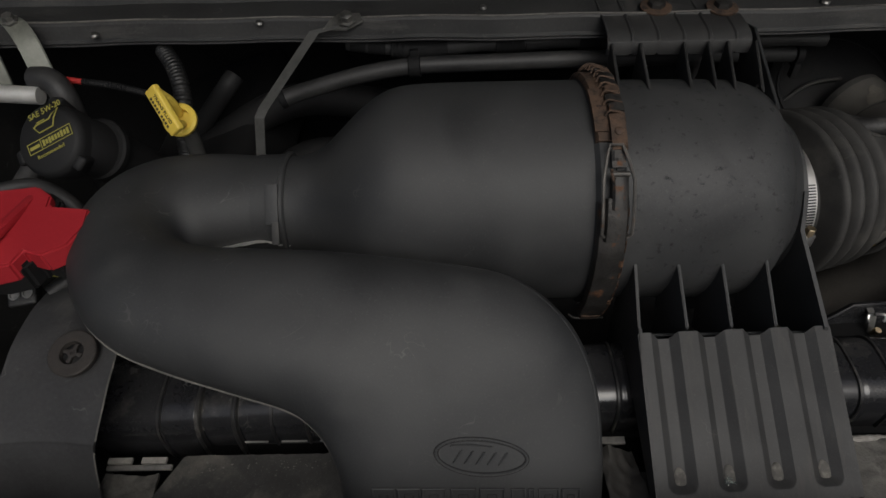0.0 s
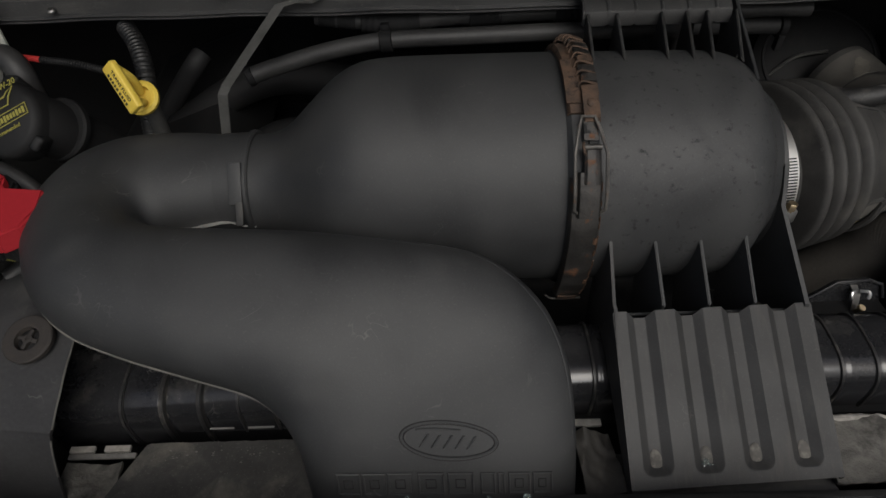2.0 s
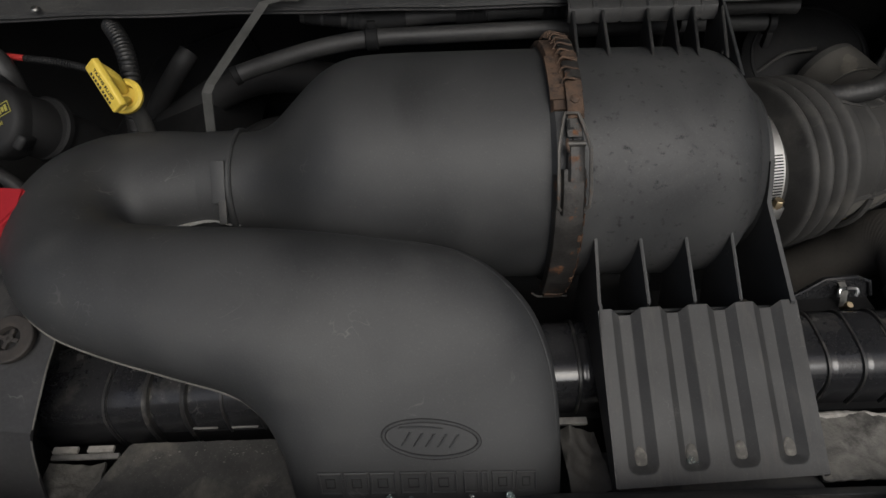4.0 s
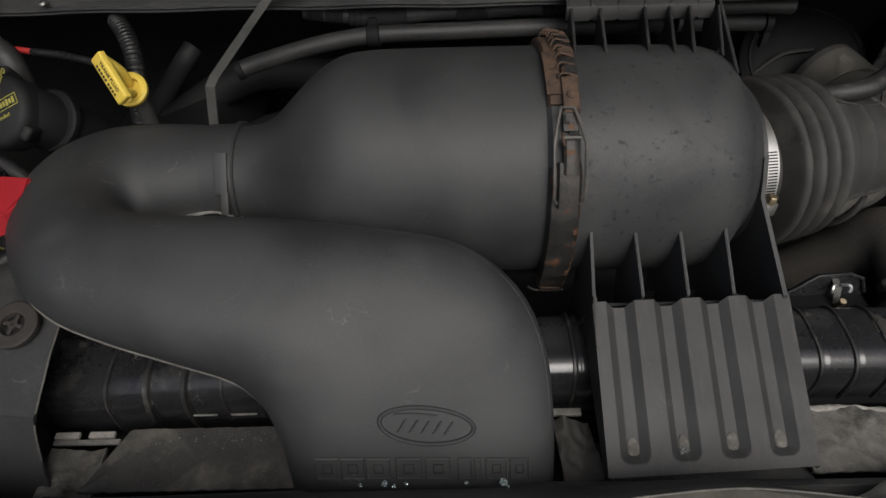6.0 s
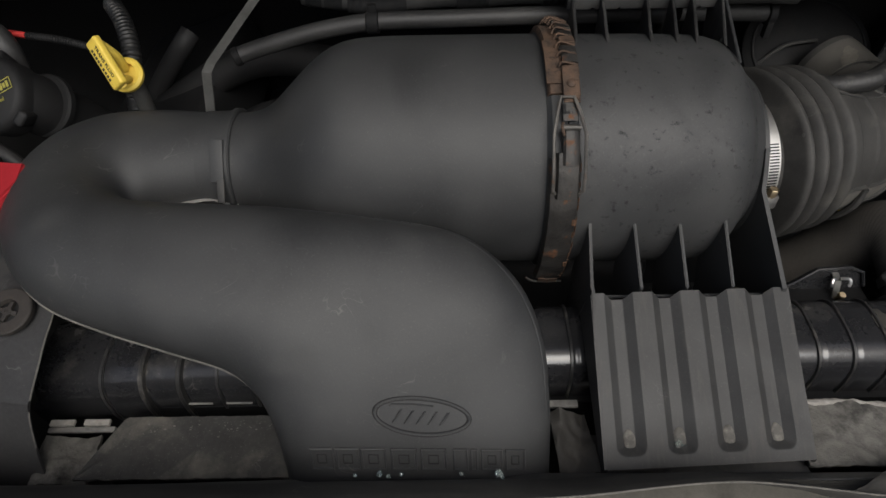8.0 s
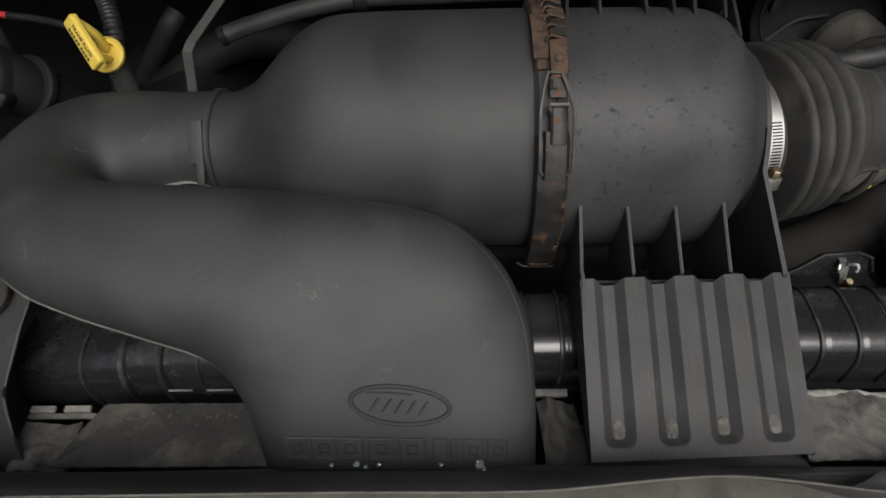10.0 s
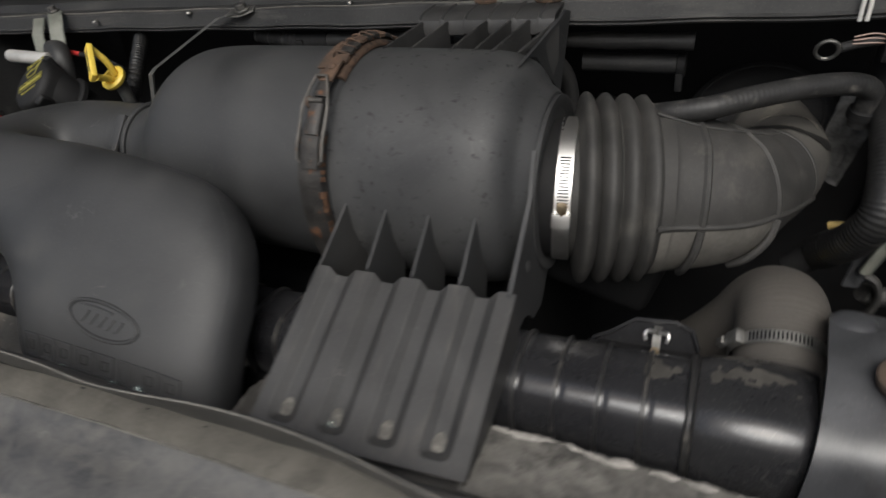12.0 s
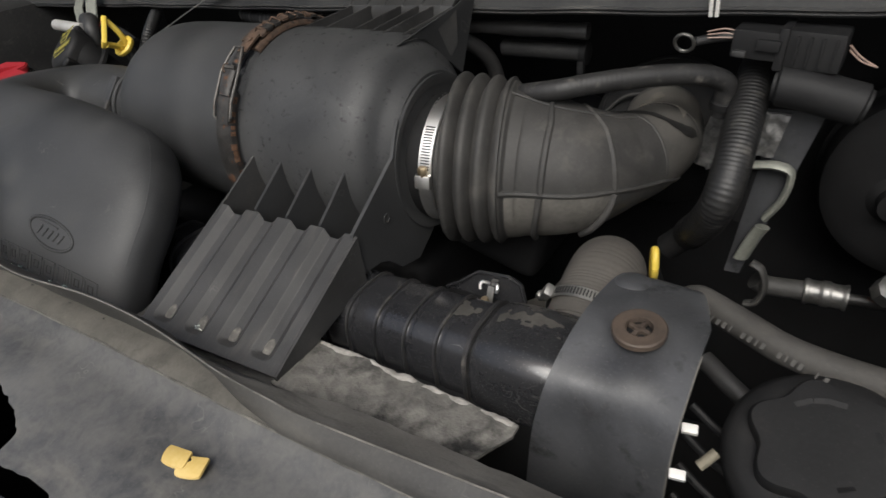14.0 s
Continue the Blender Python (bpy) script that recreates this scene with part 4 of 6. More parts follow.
def hose_clamp(name, label, c, axis, r, width, screw_deg, mat=None, way=1, band_mat=None):
    """A worm-drive clamp: slotted band, housing and hexagon screw."""
    c, a = Vector(c), Vector(axis).normalized()
    root = thing(name, c - Vector((0, 0, r)), label, "hose clamp")
    u = Vector((0, -1, 0)) - a * a.dot(Vector((0, -1, 0)))
    u.normalize()
    w = u.cross(a)

    def at(deg, rr, d=0.0):
        return c + a * d + rr * (u * math.cos(radians(deg)) + w * math.sin(radians(deg)))
    rings = []
    for k in range(72):
        d = 360 * k / 72
        rings.append([at(d, r, -width / 2), at(d, r + 0.0012, -width / 2 + 0.001), at(d, r + 0.0012, width / 2 - 0.001), at(d, r, width / 2)])
    rings.append(rings[0])
    part("band", skin(rings, cap=False), band_mat or ZINC, root, "bright slotted steel band")
    for k in range(16):
        d = screw_deg + way * (0.75 / r * 0.9 + k * 0.165 / r)
        m = frame_at(at(d, r + 0.0014), a, at(d + 1, r) - at(d, r))
        part("slot", block((width * 0.6, 0.0013, 0.0006), m, 0), DARK, root, smooth=False)
    m = frame_at(at(screw_deg, r + 0.004), a, at(screw_deg + 3, r) - at(screw_deg, r))
    part("screw_housing", block((width * 1.08, 0.015, 0.008), m, 0.0022), band_mat or ZINC, root)
    t = (at(screw_deg - 3, r) - at(screw_deg, r)).normalized()
    part("screw", lathe([(0.006, 0.0030), (0.0085, 0.0032), (0.009, 0.0050), (0.0155, 0.0050), (0.0165, 0.0042), (0.0165, 0)], at(screw_deg, r + 0.005), -t, 6), mat or ZINC, root, "hexagon screw head")
    return root


hose_clamp("hose_clamp", "shiny worm-drive clamp round the rubber bellows", (0.4030, 0.5685, 1.1035), (1, 0.16, -0.06), 0.0685, 0.0160, 5, BRASS)

# ---- ribbed plastic duct across the radiator top ----
duct = thing("ribbed_air_duct", (0.17, 0.39, 0.96), "glossy black ribbed plastic duct with dusty scuffs", "duct")


def duct_axis(x):
    return Vector((x, 0.3945 - 0.012 * (0.3 - x) * (x < 0.3), 1.006 - 0.012 * (x < 0.0) * min(1, -x / 0.2)))


def duct_ring(x, r, n=48):
    x, r = float(x), float(r)
    c = duct_axis(x)
    out = []
    for k in range(n):
        a = 2 * math.pi * k / n
        ca, sa = math.cos(a), math.sin(a)
        out.append(c + r * Vector((0, -math.copysign(abs(ca) ** 0.66, ca), math.copysign(abs(sa) ** 0.66, sa))))
    return out


profile = []
for x in np.arange(-0.285, 0.618, 0.0025):
    g = (x - 0.412) / 0.0325
    groove = 0.0016 * max(0.0, 1 - abs(g - round(g)) * 0.0325 / 0.0022) if -0.10 < x < 0.53 else 0.0
    bulge = 0.0
    if 0.540 < x < 0.62:
        bulge = 0.007 * math.sin((x - 0.540) / 0.08 * math.pi) ** 0.5
    if x < -0.186:
        bulge = 0.0035
    profile.append((x, 0.0405 - groove + bulge))
for k in range(-18, 5):
    x = 0.4085 + 0.0325 * k
    x -= 0.004 * (x < 0)
    if -0.13 < x < 0.53:
        part("lip", skin([duct_ring(x + d, r) for d, r in ((-0.0018, 0.0395), (-0.0012, 0.0424), (0.0012, 0.0424), (0.0018, 0.0395))]), DUCT_RING, duct)
part("duct_body", skin([duct_ring(x, r) for x, r in profile]), GLOSSY, duct, angle=60)
part("duct_end", skin([duct_ring(x, 0.0409 + 0.007 * math.sin((x - 0.540) / 0.08 * math.pi) ** 0.5) for x in np.linspace(0.5415, 0.612, 24)], cap=False), DUCT_END, duct, "end of the duct smeared with pale dust", angle=60)
for x in (0.538, 0.600, -0.1505, -0.186, -0.2225):
    part("ring", skin([duct_ring(x + d, r) for d, r in ((-0.0032, 0.041), (-0.0022, 0.0452), (-0.0006, 0.0440), (0.0006, 0.0440), (0.0022, 0.0452), (0.0032, 0.041))]), DUCT_RING, duct, "raised ring with dust in its groove")


# cakes of dust lying on the duct's upper side
def dust_cake(x0, x1, a0, a1, seed, cover):
    """A thin film on the duct with a ragged outline."""
    bm = bmesh.new()
    nx, na = 120, 90
    grid_ = []
    for x in np.linspace(x0, x1, nx):
        r = 0.0412 + (0.007 * math.sin((x - 0.540) / 0.08 * math.pi) ** 0.5 if 0.5415 < x < 0.6195 else 0.0)
        c, row = duct_axis(float(x)), []
        for a in np.linspace(radians(a0), radians(a1), na):
            ca, sa = math.cos(a), math.sin(a)
            row.append(bm.verts.new(c + r * Vector((0, -math.copysign(abs(ca) ** 0.66, ca), math.copysign(abs(sa) ** 0.66, sa)))))
        grid_.append(row)
    for i in range(nx - 1):
        for k in range(na - 1):
            p = grid_[i][k].co
            edge = min(i, nx - 2 - i, k, na - 2 - k) / 16
            if noise.noise(p * 42 + Vector((seed, 0, 0))) + 0.5 * noise.noise(p * 130 + Vector((0, seed, 0))) + min(0.0, edge - 1) > cover:
                bm.faces.new((grid_[i][k], grid_[i + 1][k], grid_[i + 1][k + 1], grid_[i][k + 1]))
    bmesh.ops.delete(bm, geom=[v for v in bm.verts if not v.link_faces], context="VERTS")
    part("dust_cake", bm, DUST, duct, "pale dry dust caked on the duct")


dust_cake(0.545, 0.614, 78, 170, 3.0, 0.0)
dust_cake(0.500, 0.536, 80, 150, 8.0, 0.10)
dust_cake(-0.230, -0.175, 15, 70, 5.0, 0.22)

# ---- upper radiator hose with its clamp ----
rad = thing("radiator_hose", (0.6, 0.46, 0.99), "dusty brown-grey rubber radiator hose elbow", "hose")
RH = [(0.602, 0.425, 1.000), (0.602, 0.455, 1.011), (0.602, 0.486, 1.0225), (0.602, 0.506, 1.0290), (0.600, 0.525, 1.0270), (0.592, 0.543, 1.010), (0.574, 0.556, 0.970), (0.535, 0.568, 0.915), (0.48, 0.575, 0.87)]
part("hose_elbow", tube(RH, lambda s, k: 0.0365 + 0.00009 * math.sin(s * 1700), 40, 40), HOSE, rad)
part("hose_lip", tube([(0.602, 0.449, 1.0090), (0.602, 0.452, 1.0100), (0.602, 0.455, 1.0110)], 0.0376, 40, 2), HOSE, rad, "thick cut end of the hose")
hose_clamp("hose_clamp", "worm-drive clamp on the radiator hose neck", (0.600, 0.4690, 1.0185), (0.0, 0.92, 0.39), 0.0372, 0.0115, 58, STEEL, -1, STEEL)
spout = thing("hose_spout", (0.6, 0.43, 0.96), "black plastic spout under the radiator hose", "hose fitting")
part("spout_body", tube([(0.597, 0.395, 0.988), (0.599, 0.42, 0.998), (0.600, 0.447, 1.009)], lambda s, k: 0.041 - 0.003 * k, 28, 5), GLOSSY, spout)


# ---- radiator brackets with push clips ----
def push_clip(name, c, normal, r, parent, mat):
    n = Vector(normal).normalized()
    c = Vector(c) + n * 0.0036
    ring = part(name, lathe([(-0.0036, r * 0.99), (0.0010, r), (0.0020, r * 0.95), (0.0022, r * 0.80), (0.0018, r * 0.70), (0.0022, r * 0.62), (0.0020, r * 0.50), (-0.0030, r * 0.46), (-0.0030, 0)], c, n, 40), mat, parent, "brown push clip with a cross slot")
    u = n.orthogonal().normalized()
    w = n.cross(u)
    # black disc paints the shade of a deep hole into the shallow recess
    part("hole_shade", lathe([(-0.0026, r * 0.455), (-0.0024, r * 0.44), (-0.0024, 0)], c, n, 28), DARK, ring)
    for a in (0.5, 0.5 + math.pi / 2):
        d = u * math.cos(a) + w * math.sin(a)
        part("cross", block((r * 0.84, r * 0.17, 0.0036), frame_at(Vector(c) - n * 0.0008, d, n.cross(d)), 0.0006), mat, ring)
    part("boss", lathe([(-0.002, r * 0.20), (0.0013, r * 0.19), (0.0014, r * 0.08), (0.0004, r * 0.06), (0.0004, 0)], c, n, 16), mat, ring)
    return ring


CLIP_DARK = material("dirty_clip_plastic", (0.016, 0.0145, 0.013), (0.036, 0.030, 0.026), (0.6, 0.8), 60, 300, 0.3, dust=(0.060, 0.050, 0.042), dust_amount=0.36, dust_scale=90)
RUST_CLIP = material("brown_clip_plastic", (0.040, 0.031, 0.025), (0.085, 0.062, 0.046), (0.5, 0.7), 40, 300, 0.2)
SHEET_BLACK = material("worn_black_sheet", (0.024, 0.0248, 0.0268), (0.050, 0.0516, 0.0555), (0.26, 0.44), 14, 260, 0.2, spec=0.55,
                       dust=(0.0095, 0.0097, 0.0102), dust_amount=0.38, dust_scale=24, soft=0.12, speck=0.4, scratch=0.9, cloud=((0.092, 0.0942, 0.0990), 12.0, 0.60))


def bracket_sheet(x0, x1, prof, skew, name, label, mat, trim=0.0):
    root = thing(name, ((x0 + x1) / 2, 0.38, 0.95), label, "bracket")
    pts = spline(prof, 6)
    g = []
    for i, (y, z) in enumerate(pts):
        k = i / (len(pts) - 1)
        a, b = x0 + skew[0] * k, x1 + skew[1] * k - trim * max(0.0, 1 - k / 0.28) ** 0.8
        g.append([(x, y + 0.004 * math.sin((x - a) / (b - a) * math.pi), z + 0.0022 * noise.noise(Vector((x * 30, y * 30, z * 30)))) for x in np.linspace(a, b, 24)])
    part("bracket_plate", sheet(g, (0, 0.002, -0.003)), mat, root, angle=50)
    edge = [Vector([float(c) for c in row[-1]]) for row in g]
    for i in range(4, len(edge) - 8, 8):
        if noise.noise(edge[i] * 31) > -0.2:
            part("worn_edge", tube([p + Vector((0.0003, 0, -0.0012)) for p in edge[i:i + 9]], 0.0008, 6, 2), LIP, root, "chipped pale edge")
    return root


R_PROF = [(0.470, 1.058), (0.455, 1.066), (0.43, 1.069), (0.395, 1.068), (0.365, 1.060), (0.340, 1.045), (0.328, 1.025), (0.322, 1.0), (0.318, 0.96), (0.316, 0.92)]
right = bracket_sheet(0.628, 0.712, R_PROF, (-0.03, -0.008), "radiator_bracket", "worn black radiator bracket with scratches and a brown push clip", SHEET_BLACK, 0.022)
push_clip("push_clip", (0.664, 0.388, 1.0695), (0, -0.1, 1), 0.0202, right, RUST_CLIP)
part("dimple", lathe([(0, 0.016), (0.003, 0.013), (0.004, 0.008), (0.004, 0)], (0.640, 0.452, 1.066), (0, 0.2, 1), 24), SHEET_BLACK, right)
L_PROF = [(0.470, 1.100), (0.445, 1.106), (0.42, 1.108), (0.39, 1.104), (0.36, 1.096), (0.335, 1.087), (0.311, 1.077), (0.3065, 1.0725), (0.299, 1.060), (0.282, 1.028), (0.273, 1.0), (0.266, 0.96)]
left = bracket_sheet(-0.335, -0.240, L_PROF, (-0.02, -0.014), "radiator_bracket", "dull black radiator bracket with a brown push clip", BRACKET_DULL)
push_clip("push_clip", (-0.277, 0.378, 1.1065), (0, -0.28, 0.96), 0.0212, left, CLIP_DARK)

# ---- radiator seal panels under the duct ----
def seal_panel(x0, x1, rear, front, z, label, mat, rough):
    """A rough board between a rear and a front edge (functions of x)."""
    g = []
    for k in np.linspace(0, 1, 16):
        g.append([(x, rear(x) + (front(x) - rear(x)) * k + 0.0012 * noise.noise(Vector((x * 120, k * 3, 1))),
                   z(x) + rough * noise.noise(Vector((x * 45, k * 4, 5))) + 0.3 * rough * noise.noise(Vector((x * 160, k * 15, 5)))) for x in np.linspace(x0, x1, 60)])
    return solo("radiator_seal", sheet(g, (0, 0, -0.003)), mat, label, "seal panel")


right_seal = seal_panel(0.398, 0.604, lambda x: 0.326 - 0.04 * max(0.0, x - 0.43), lambda x: 0.266 + 2.1 * max(0.0, x - 0.584), lambda x: 1.028 - 0.025 * max(0.0, x - 0.43),
                        "grey fibre radiator seal with stained, crumbling edge", FIBRE, 0.0026)
rim = sheet([[(x, 0.3255 - 0.04 * max(0.0, x - 0.43) + d * (1.0 + 0.9 * noise.noise(Vector((x * 60, 1, 0)))) + 0.0015 * noise.noise(Vector((x * 140, d * 50, 0))),
               1.0275 - 0.025 * max(0, x - 0.43) + h + 0.0030 * noise.noise(Vector((x * 75, 3, d * 60)))) for x in np.linspace(0.405, 0.600, 150)]
             for d, h in ((-0.0040, -0.0006), (-0.0025, 0.0012), (0.0, 0.0014), (0.002, -0.0002))], (0, 0, -0.003))
part("rim", rim, RIM, right_seal, "pale crumbling rear rim")
left_seal = seal_panel(-0.2165, -0.02, lambda x: 0.320 - 2.0 * max(0.0, -0.189 - x), lambda x: 0.264, lambda x: 1.0255, "dark dusty radiator seal under the duct", FIBRE_DARK, 0.0012)
crumbs = bmesh.new()
rng = random.Random(41)
for k in range(60):
    x = -0.185 + 0.150 * rng.random()
    at = Vector((x, 0.3085 + 0.004 * rng.gauss(0, 0.8), 1.0265 + 0.0012 * noise.noise(Vector((x * 45, 0.8, 5)))))
    made = bmesh.ops.create_icosphere(crumbs, subdivisions=1, radius=0.0002 + 0.0007 * rng.random() ** 2)["verts"]
    bmesh.ops.transform(crumbs, matrix=Matrix.Translation(at) @ Matrix.Diagonal((1.6, 1, 0.6, 1)), verts=made)
part("grit", crumbs, LIP, left_seal, "pale grit along the seal")
core = thing("radiator_edge", (0.17, 0.33, 0.95), "pale aluminium radiator edge under the duct", "radiator")
for x, w in ((-0.2580, 0.0226), (-0.2257, 0.0236)):
    part("tank_tab", block((w, 0.0060, 0.004), pose(x, 0.3252, 1.0055), 0.0008), RIM, core, "pale crimped tab")
part("tank_bar", block((0.062, 0.0050, 0.004), pose(-0.2390, 0.3195, 1.0030, 6), 0.001), TAB, core, "dull metal bar below the tabs")
for x, w, d, h, z in ((0.203, 0.028, 0.007, 0.005, 1.0165), (0.385, 0.022, 0.007, 0.005, 1.0165),
                      (-0.125, 0.022, 0.002, 0.0018, 1.0275), (-0.090, 0.024, 0.002, 0.0018, 1.0275), (-0.055, 0.022, 0.002, 0.0018, 1.0275)):
    part("tank_tab", block((w, d, h * 0.75), pose(x, 0.3315, z), 0.0008), TAB, core)
part("core", block((0.95, 0.035, 0.22), pose(0.17, 0.365, 0.88), 0.003), DARK, core)

beige = sheet([[(-0.266 + 0.046 * u, 0.266 + 0.046 * v + 0.003 * u, 1.004 + 0.006 * math.sin(4 * u + 2 * v) + 0.004 * noise.noise(Vector((u * 5, v * 6, 4)))) for u in np.linspace(0, 1, 14)] for v in np.linspace(0, 1, 14)], (0, 0, -0.004))
solo("seal_scrap", beige, FIBRE, "dusty beige scrap of seal below the bracket", "seal scrap")
# crumpled seal scrap between the snorkel and the tray
scrap = sheet([[(0.188 + 0.034 * u + 0.004 * v, 0.322 - 0.058 * v, 1.020 + 0.006 * math.sin(5 * u + 3 * v) + 0.004 * noise.noise(Vector((u * 5, v * 6, 9)))) for u in np.linspace(0, 1, 16)] for v in np.linspace(0, 1, 22)], (0, 0, -0.004))
solo("seal_scrap", scrap, HOSE_GREY, "crumpled brown-grey scrap of seal beside the tray", "seal scrap")

# ---- front edge: foam strip, rubber flap, yellow clip, glass crumbs ----
fo = sheet([[(x, y + 0.0006 * math.sin(x * 60) + 0.002 * math.sin(x * 9), z + 0.0008 * math.sin(x * 90)) for x in np.linspace(-0.5, 1.0, 190)] for y, z in ((0.2475, 1.0490), (0.246, 1.0520), (0.236, 1.0515), (0.226, 1.0490), (0.2215, 1.0460))], (0, 0, -0.003))
foam = thing("foam_strip", (0.25, 0.236, 1.045), "dirty beige foam sealing strip along the front ledge", "seal strip")
part("strip", fo, FOAM, foam)
lip = tube([(x, 0.2212 + 0.002 * math.sin(x * 9) + 0.0008 * noise.noise(Vector((x * 30, 0, 0))), 1.0450 + 0.0008 * math.sin(x * 13 + 6.6)) for x in np.linspace(-0.5, 1.0, 120)], 0.0011, 6, 1)
setting("trim_lip", lip, LIP, "pale worn edge of the front ledge")
flap_top = [(-0.5, 0.206, 1.120), (-0.2, 0.206, 1.123), (0.03, 0.207, 1.126), (0.106, 0.208, 1.123), (0.145, 0.213, 1.109), (0.187, 0.214, 1.110), (0.240, 0.219, 1.110), (0.275, 0.2235, 1.105), (0.309, 0.227, 1.097),
            (0.345, 0.225, 1.094), (0.380, 0.223, 1.088), (0.414, 0.222, 1.081), (0.450, 0.2265, 1.069), (0.484, 0.228, 1.064), (0.58, 0.233, 1.063), (0.75, 0.243, 1.060), (1.0, 0.25, 1.06)]
flap_base = [(-0.5, 0.2475, 1.049), (0.25, 0.2475, 1.049), (0.32, 0.2455, 1.051), (0.37, 0.237, 1.053), (0.42, 0.224, 1.050), (0.46, 0.2185, 1.0462), (0.58, 0.2190, 1.0462), (1.0, 0.2210, 1.0462)]
top = [Vector(p) for p in spline(flap_top, 10)]
low = [Vector((p.x, float(np.interp(p.x, [b[0] for b in flap_base], [b[1] for b in flap_base])), float(np.interp(p.x, [b[0] for b in flap_base], [b[2] for b in flap_base])))) for p in top]
fl = sheet([[b.lerp(a, k) + Vector((0, (0.006 - 0.009 * min(1.0, max(0.0, (a.x - 0.30) / 0.12))) * math.sin(k * math.pi), 0)) for a, b in zip(top, low)] for k in np.linspace(1, 0, 7)], (0, 0.0016, -0.0006))
seal = thing("rubber_seal", (0.25, 0.24, 1.04), "tall wavy black rubber sealing flap on the front ledge", "seal strip")
part("flap", fl, FLAP, seal)
part("bead", tube([p + Vector((0, 0, 0.0004)) for p in top[::2]], 0.0008, 8, 2), LIP, seal, "pale worn edge of the flap")
fold = [p for p in top if 0.385 < p.x < 0.74]


def laid_back(p, k):
    """The flap's top edge carried back over the ledge, widening from nothing."""
    w = min(1.0, max(0.02, (p.x - 0.385) / 0.09))
    return p + Vector((0, (0.267 + 0.0015 * noise.noise(p * 60) - p.y) * k * w + 0.0006, (1.0385 - p.z) * k * w + 0.0008 * noise.noise(Vector((p.x * 50, k * 3, 4))) - 0.0008))


rear_fold = sheet([[laid_back(p, k) for p in fold] for k in np.linspace(0, 1, 9)], (0, 0, -0.0016))
part("rear_fold", rear_fold, FOAM_PALE, seal, "dusty fold of the flap lying back on the ledge")
for k in range(15):
    x = -0.30 + 0.045 * k + 0.012 * math.sin(k * 4.1)
    part("tear", block((0.004 + 0.002 * math.sin(k * 2.7), 0.0018, 0.0016), pose(x, 0.2435 + 0.001 * math.sin(k), 1.0515, 10, 0, 4), 0.0006), DARK, foam, "small dark tear")
yc = thing("yellow_clip", (0.40, 0.168, 1.030), "faded yellow plastic clip folded over in the front panel", "clip")
ym = pose(0.401, 0.168, 1.034, 4, 6, 20)


def leaf(u0, u1, v0, v1, tilt, lift):
    """A thick plastic leaf with rounded corners and a slight curl."""
    g = []
    for v in np.linspace(-1, 1, 9):
        row = []
        for u in np.linspace(-1, 1, 9):
            cu, cv = u * (1 - 0.10 * v ** 4), v * (1 - 0.10 * u ** 4)
            x, y = (u0 + u1) / 2 + cu * (u1 - u0) / 2, (v0 + v1) / 2 + cv * (v1 - v0) / 2
            row.append(ym @ Vector((x, y, lift + tilt * x + 0.0012 * (u * u - v * v))))
        g.append(row)
    return sheet(g, (0, 0, -0.0022))


part("leaf", leaf(-0.0165, 0.0005, -0.0050, 0.0100, -0.30, 0.0010), YELLOW_FADED, yc)
part("leaf", leaf(-0.0055, 0.0165, -0.0100, 0.0070, 0.10, 0.0004), YELLOW_FADED, yc)
part("stem", block((0.007, 0.004, 0.004), ym @ pose(-0.001, 0.002, -0.0010, 0, 0, 40), 0.001), DARK, yc, "dark fold between the leaves")

random.seed(5)
for k, (x, y, z) in enumerate(((0.137, 0.2485, 1.0655), (0.062, 0.2495, 1.0640), (0.045, 0.2500, 1.0635), (0.026, 0.2500, 1.0630), (0.108, 0.2490, 1.0645), (0.052, 0.2485, 1.0625), (0.140, 0.2465, 1.063))):
    bm = bmesh.new()
    bmesh.ops.create_icosphere(bm, subdivisions=1, radius=0.0030 if k in (0, 2) else 0.0019)
    for v in bm.verts:
        v.co *= 0.7 + 0.5 * random.random()
    bmesh.ops.translate(bm, vec=(x, y, z), verts=bm.verts)
    solo("glass_crumb", bm, glass, "small greenish crumb of broken safety glass", "glass crumb", "glass crumbs", smooth=False)
for k in range(9):
    bm = bmesh.new()
    bmesh.ops.create_icosphere(bm, subdivisions=1, radius=0.0018)
    for v in bm.verts:
        v.co *= 0.6 + 0.6 * random.random()
    p = TRAY_O + TRAY_U * (0.0625 + random.uniform(-0.004, 0.004)) + TRAY_V * (0.925 + random.uniform(-0.03, 0.02)) + TRAY_N * 0.0012
    bmesh.ops.translate(bm, vec=p, verts=bm.verts)
    solo("glass_crumb", bm, glass, "greenish glass crumb lodged in the tray", "glass crumb", "glass crumbs", smooth=False)

# ---- spring clip and cover plate behind the duct ----
cover = thing("duct_cover", (0.50, 0.46, 0.98), "black folded plastic cover behind the duct", "cover")
cp = [(0.452, 1.011), (0.466, 1.018), (0.487, 1.0335), (0.520, 1.0355), (0.534, 1.030), (0.540, 1.014), (0.540, 0.985), (0.430, 0.985)]
part("cover_plate", prism([Vector((x, 0.4715 + 0.30 * (z - 1.03), z)) for x, z in cp], (0, 0.004, -0.001), 0.0010), DUCT_END, cover, smooth=False)
part("cover_rim", tube([(x, 0.4695 + 0.30 * (z - 1.03), z + 0.0006) for x, z in cp[:6]], 0.0019, 8, 1), DUCT_END, cover, "raised edge of the cover")
part("cover_shelf", block((0.084, 0.022, 0.003), pose(0.497, 0.459, 1.0085, -6), 0.001), DARK, cover)
sc = thing("spring_clip", (0.502, 0.455, 1.015), "bright spring steel clip with a brass screw", "clip")
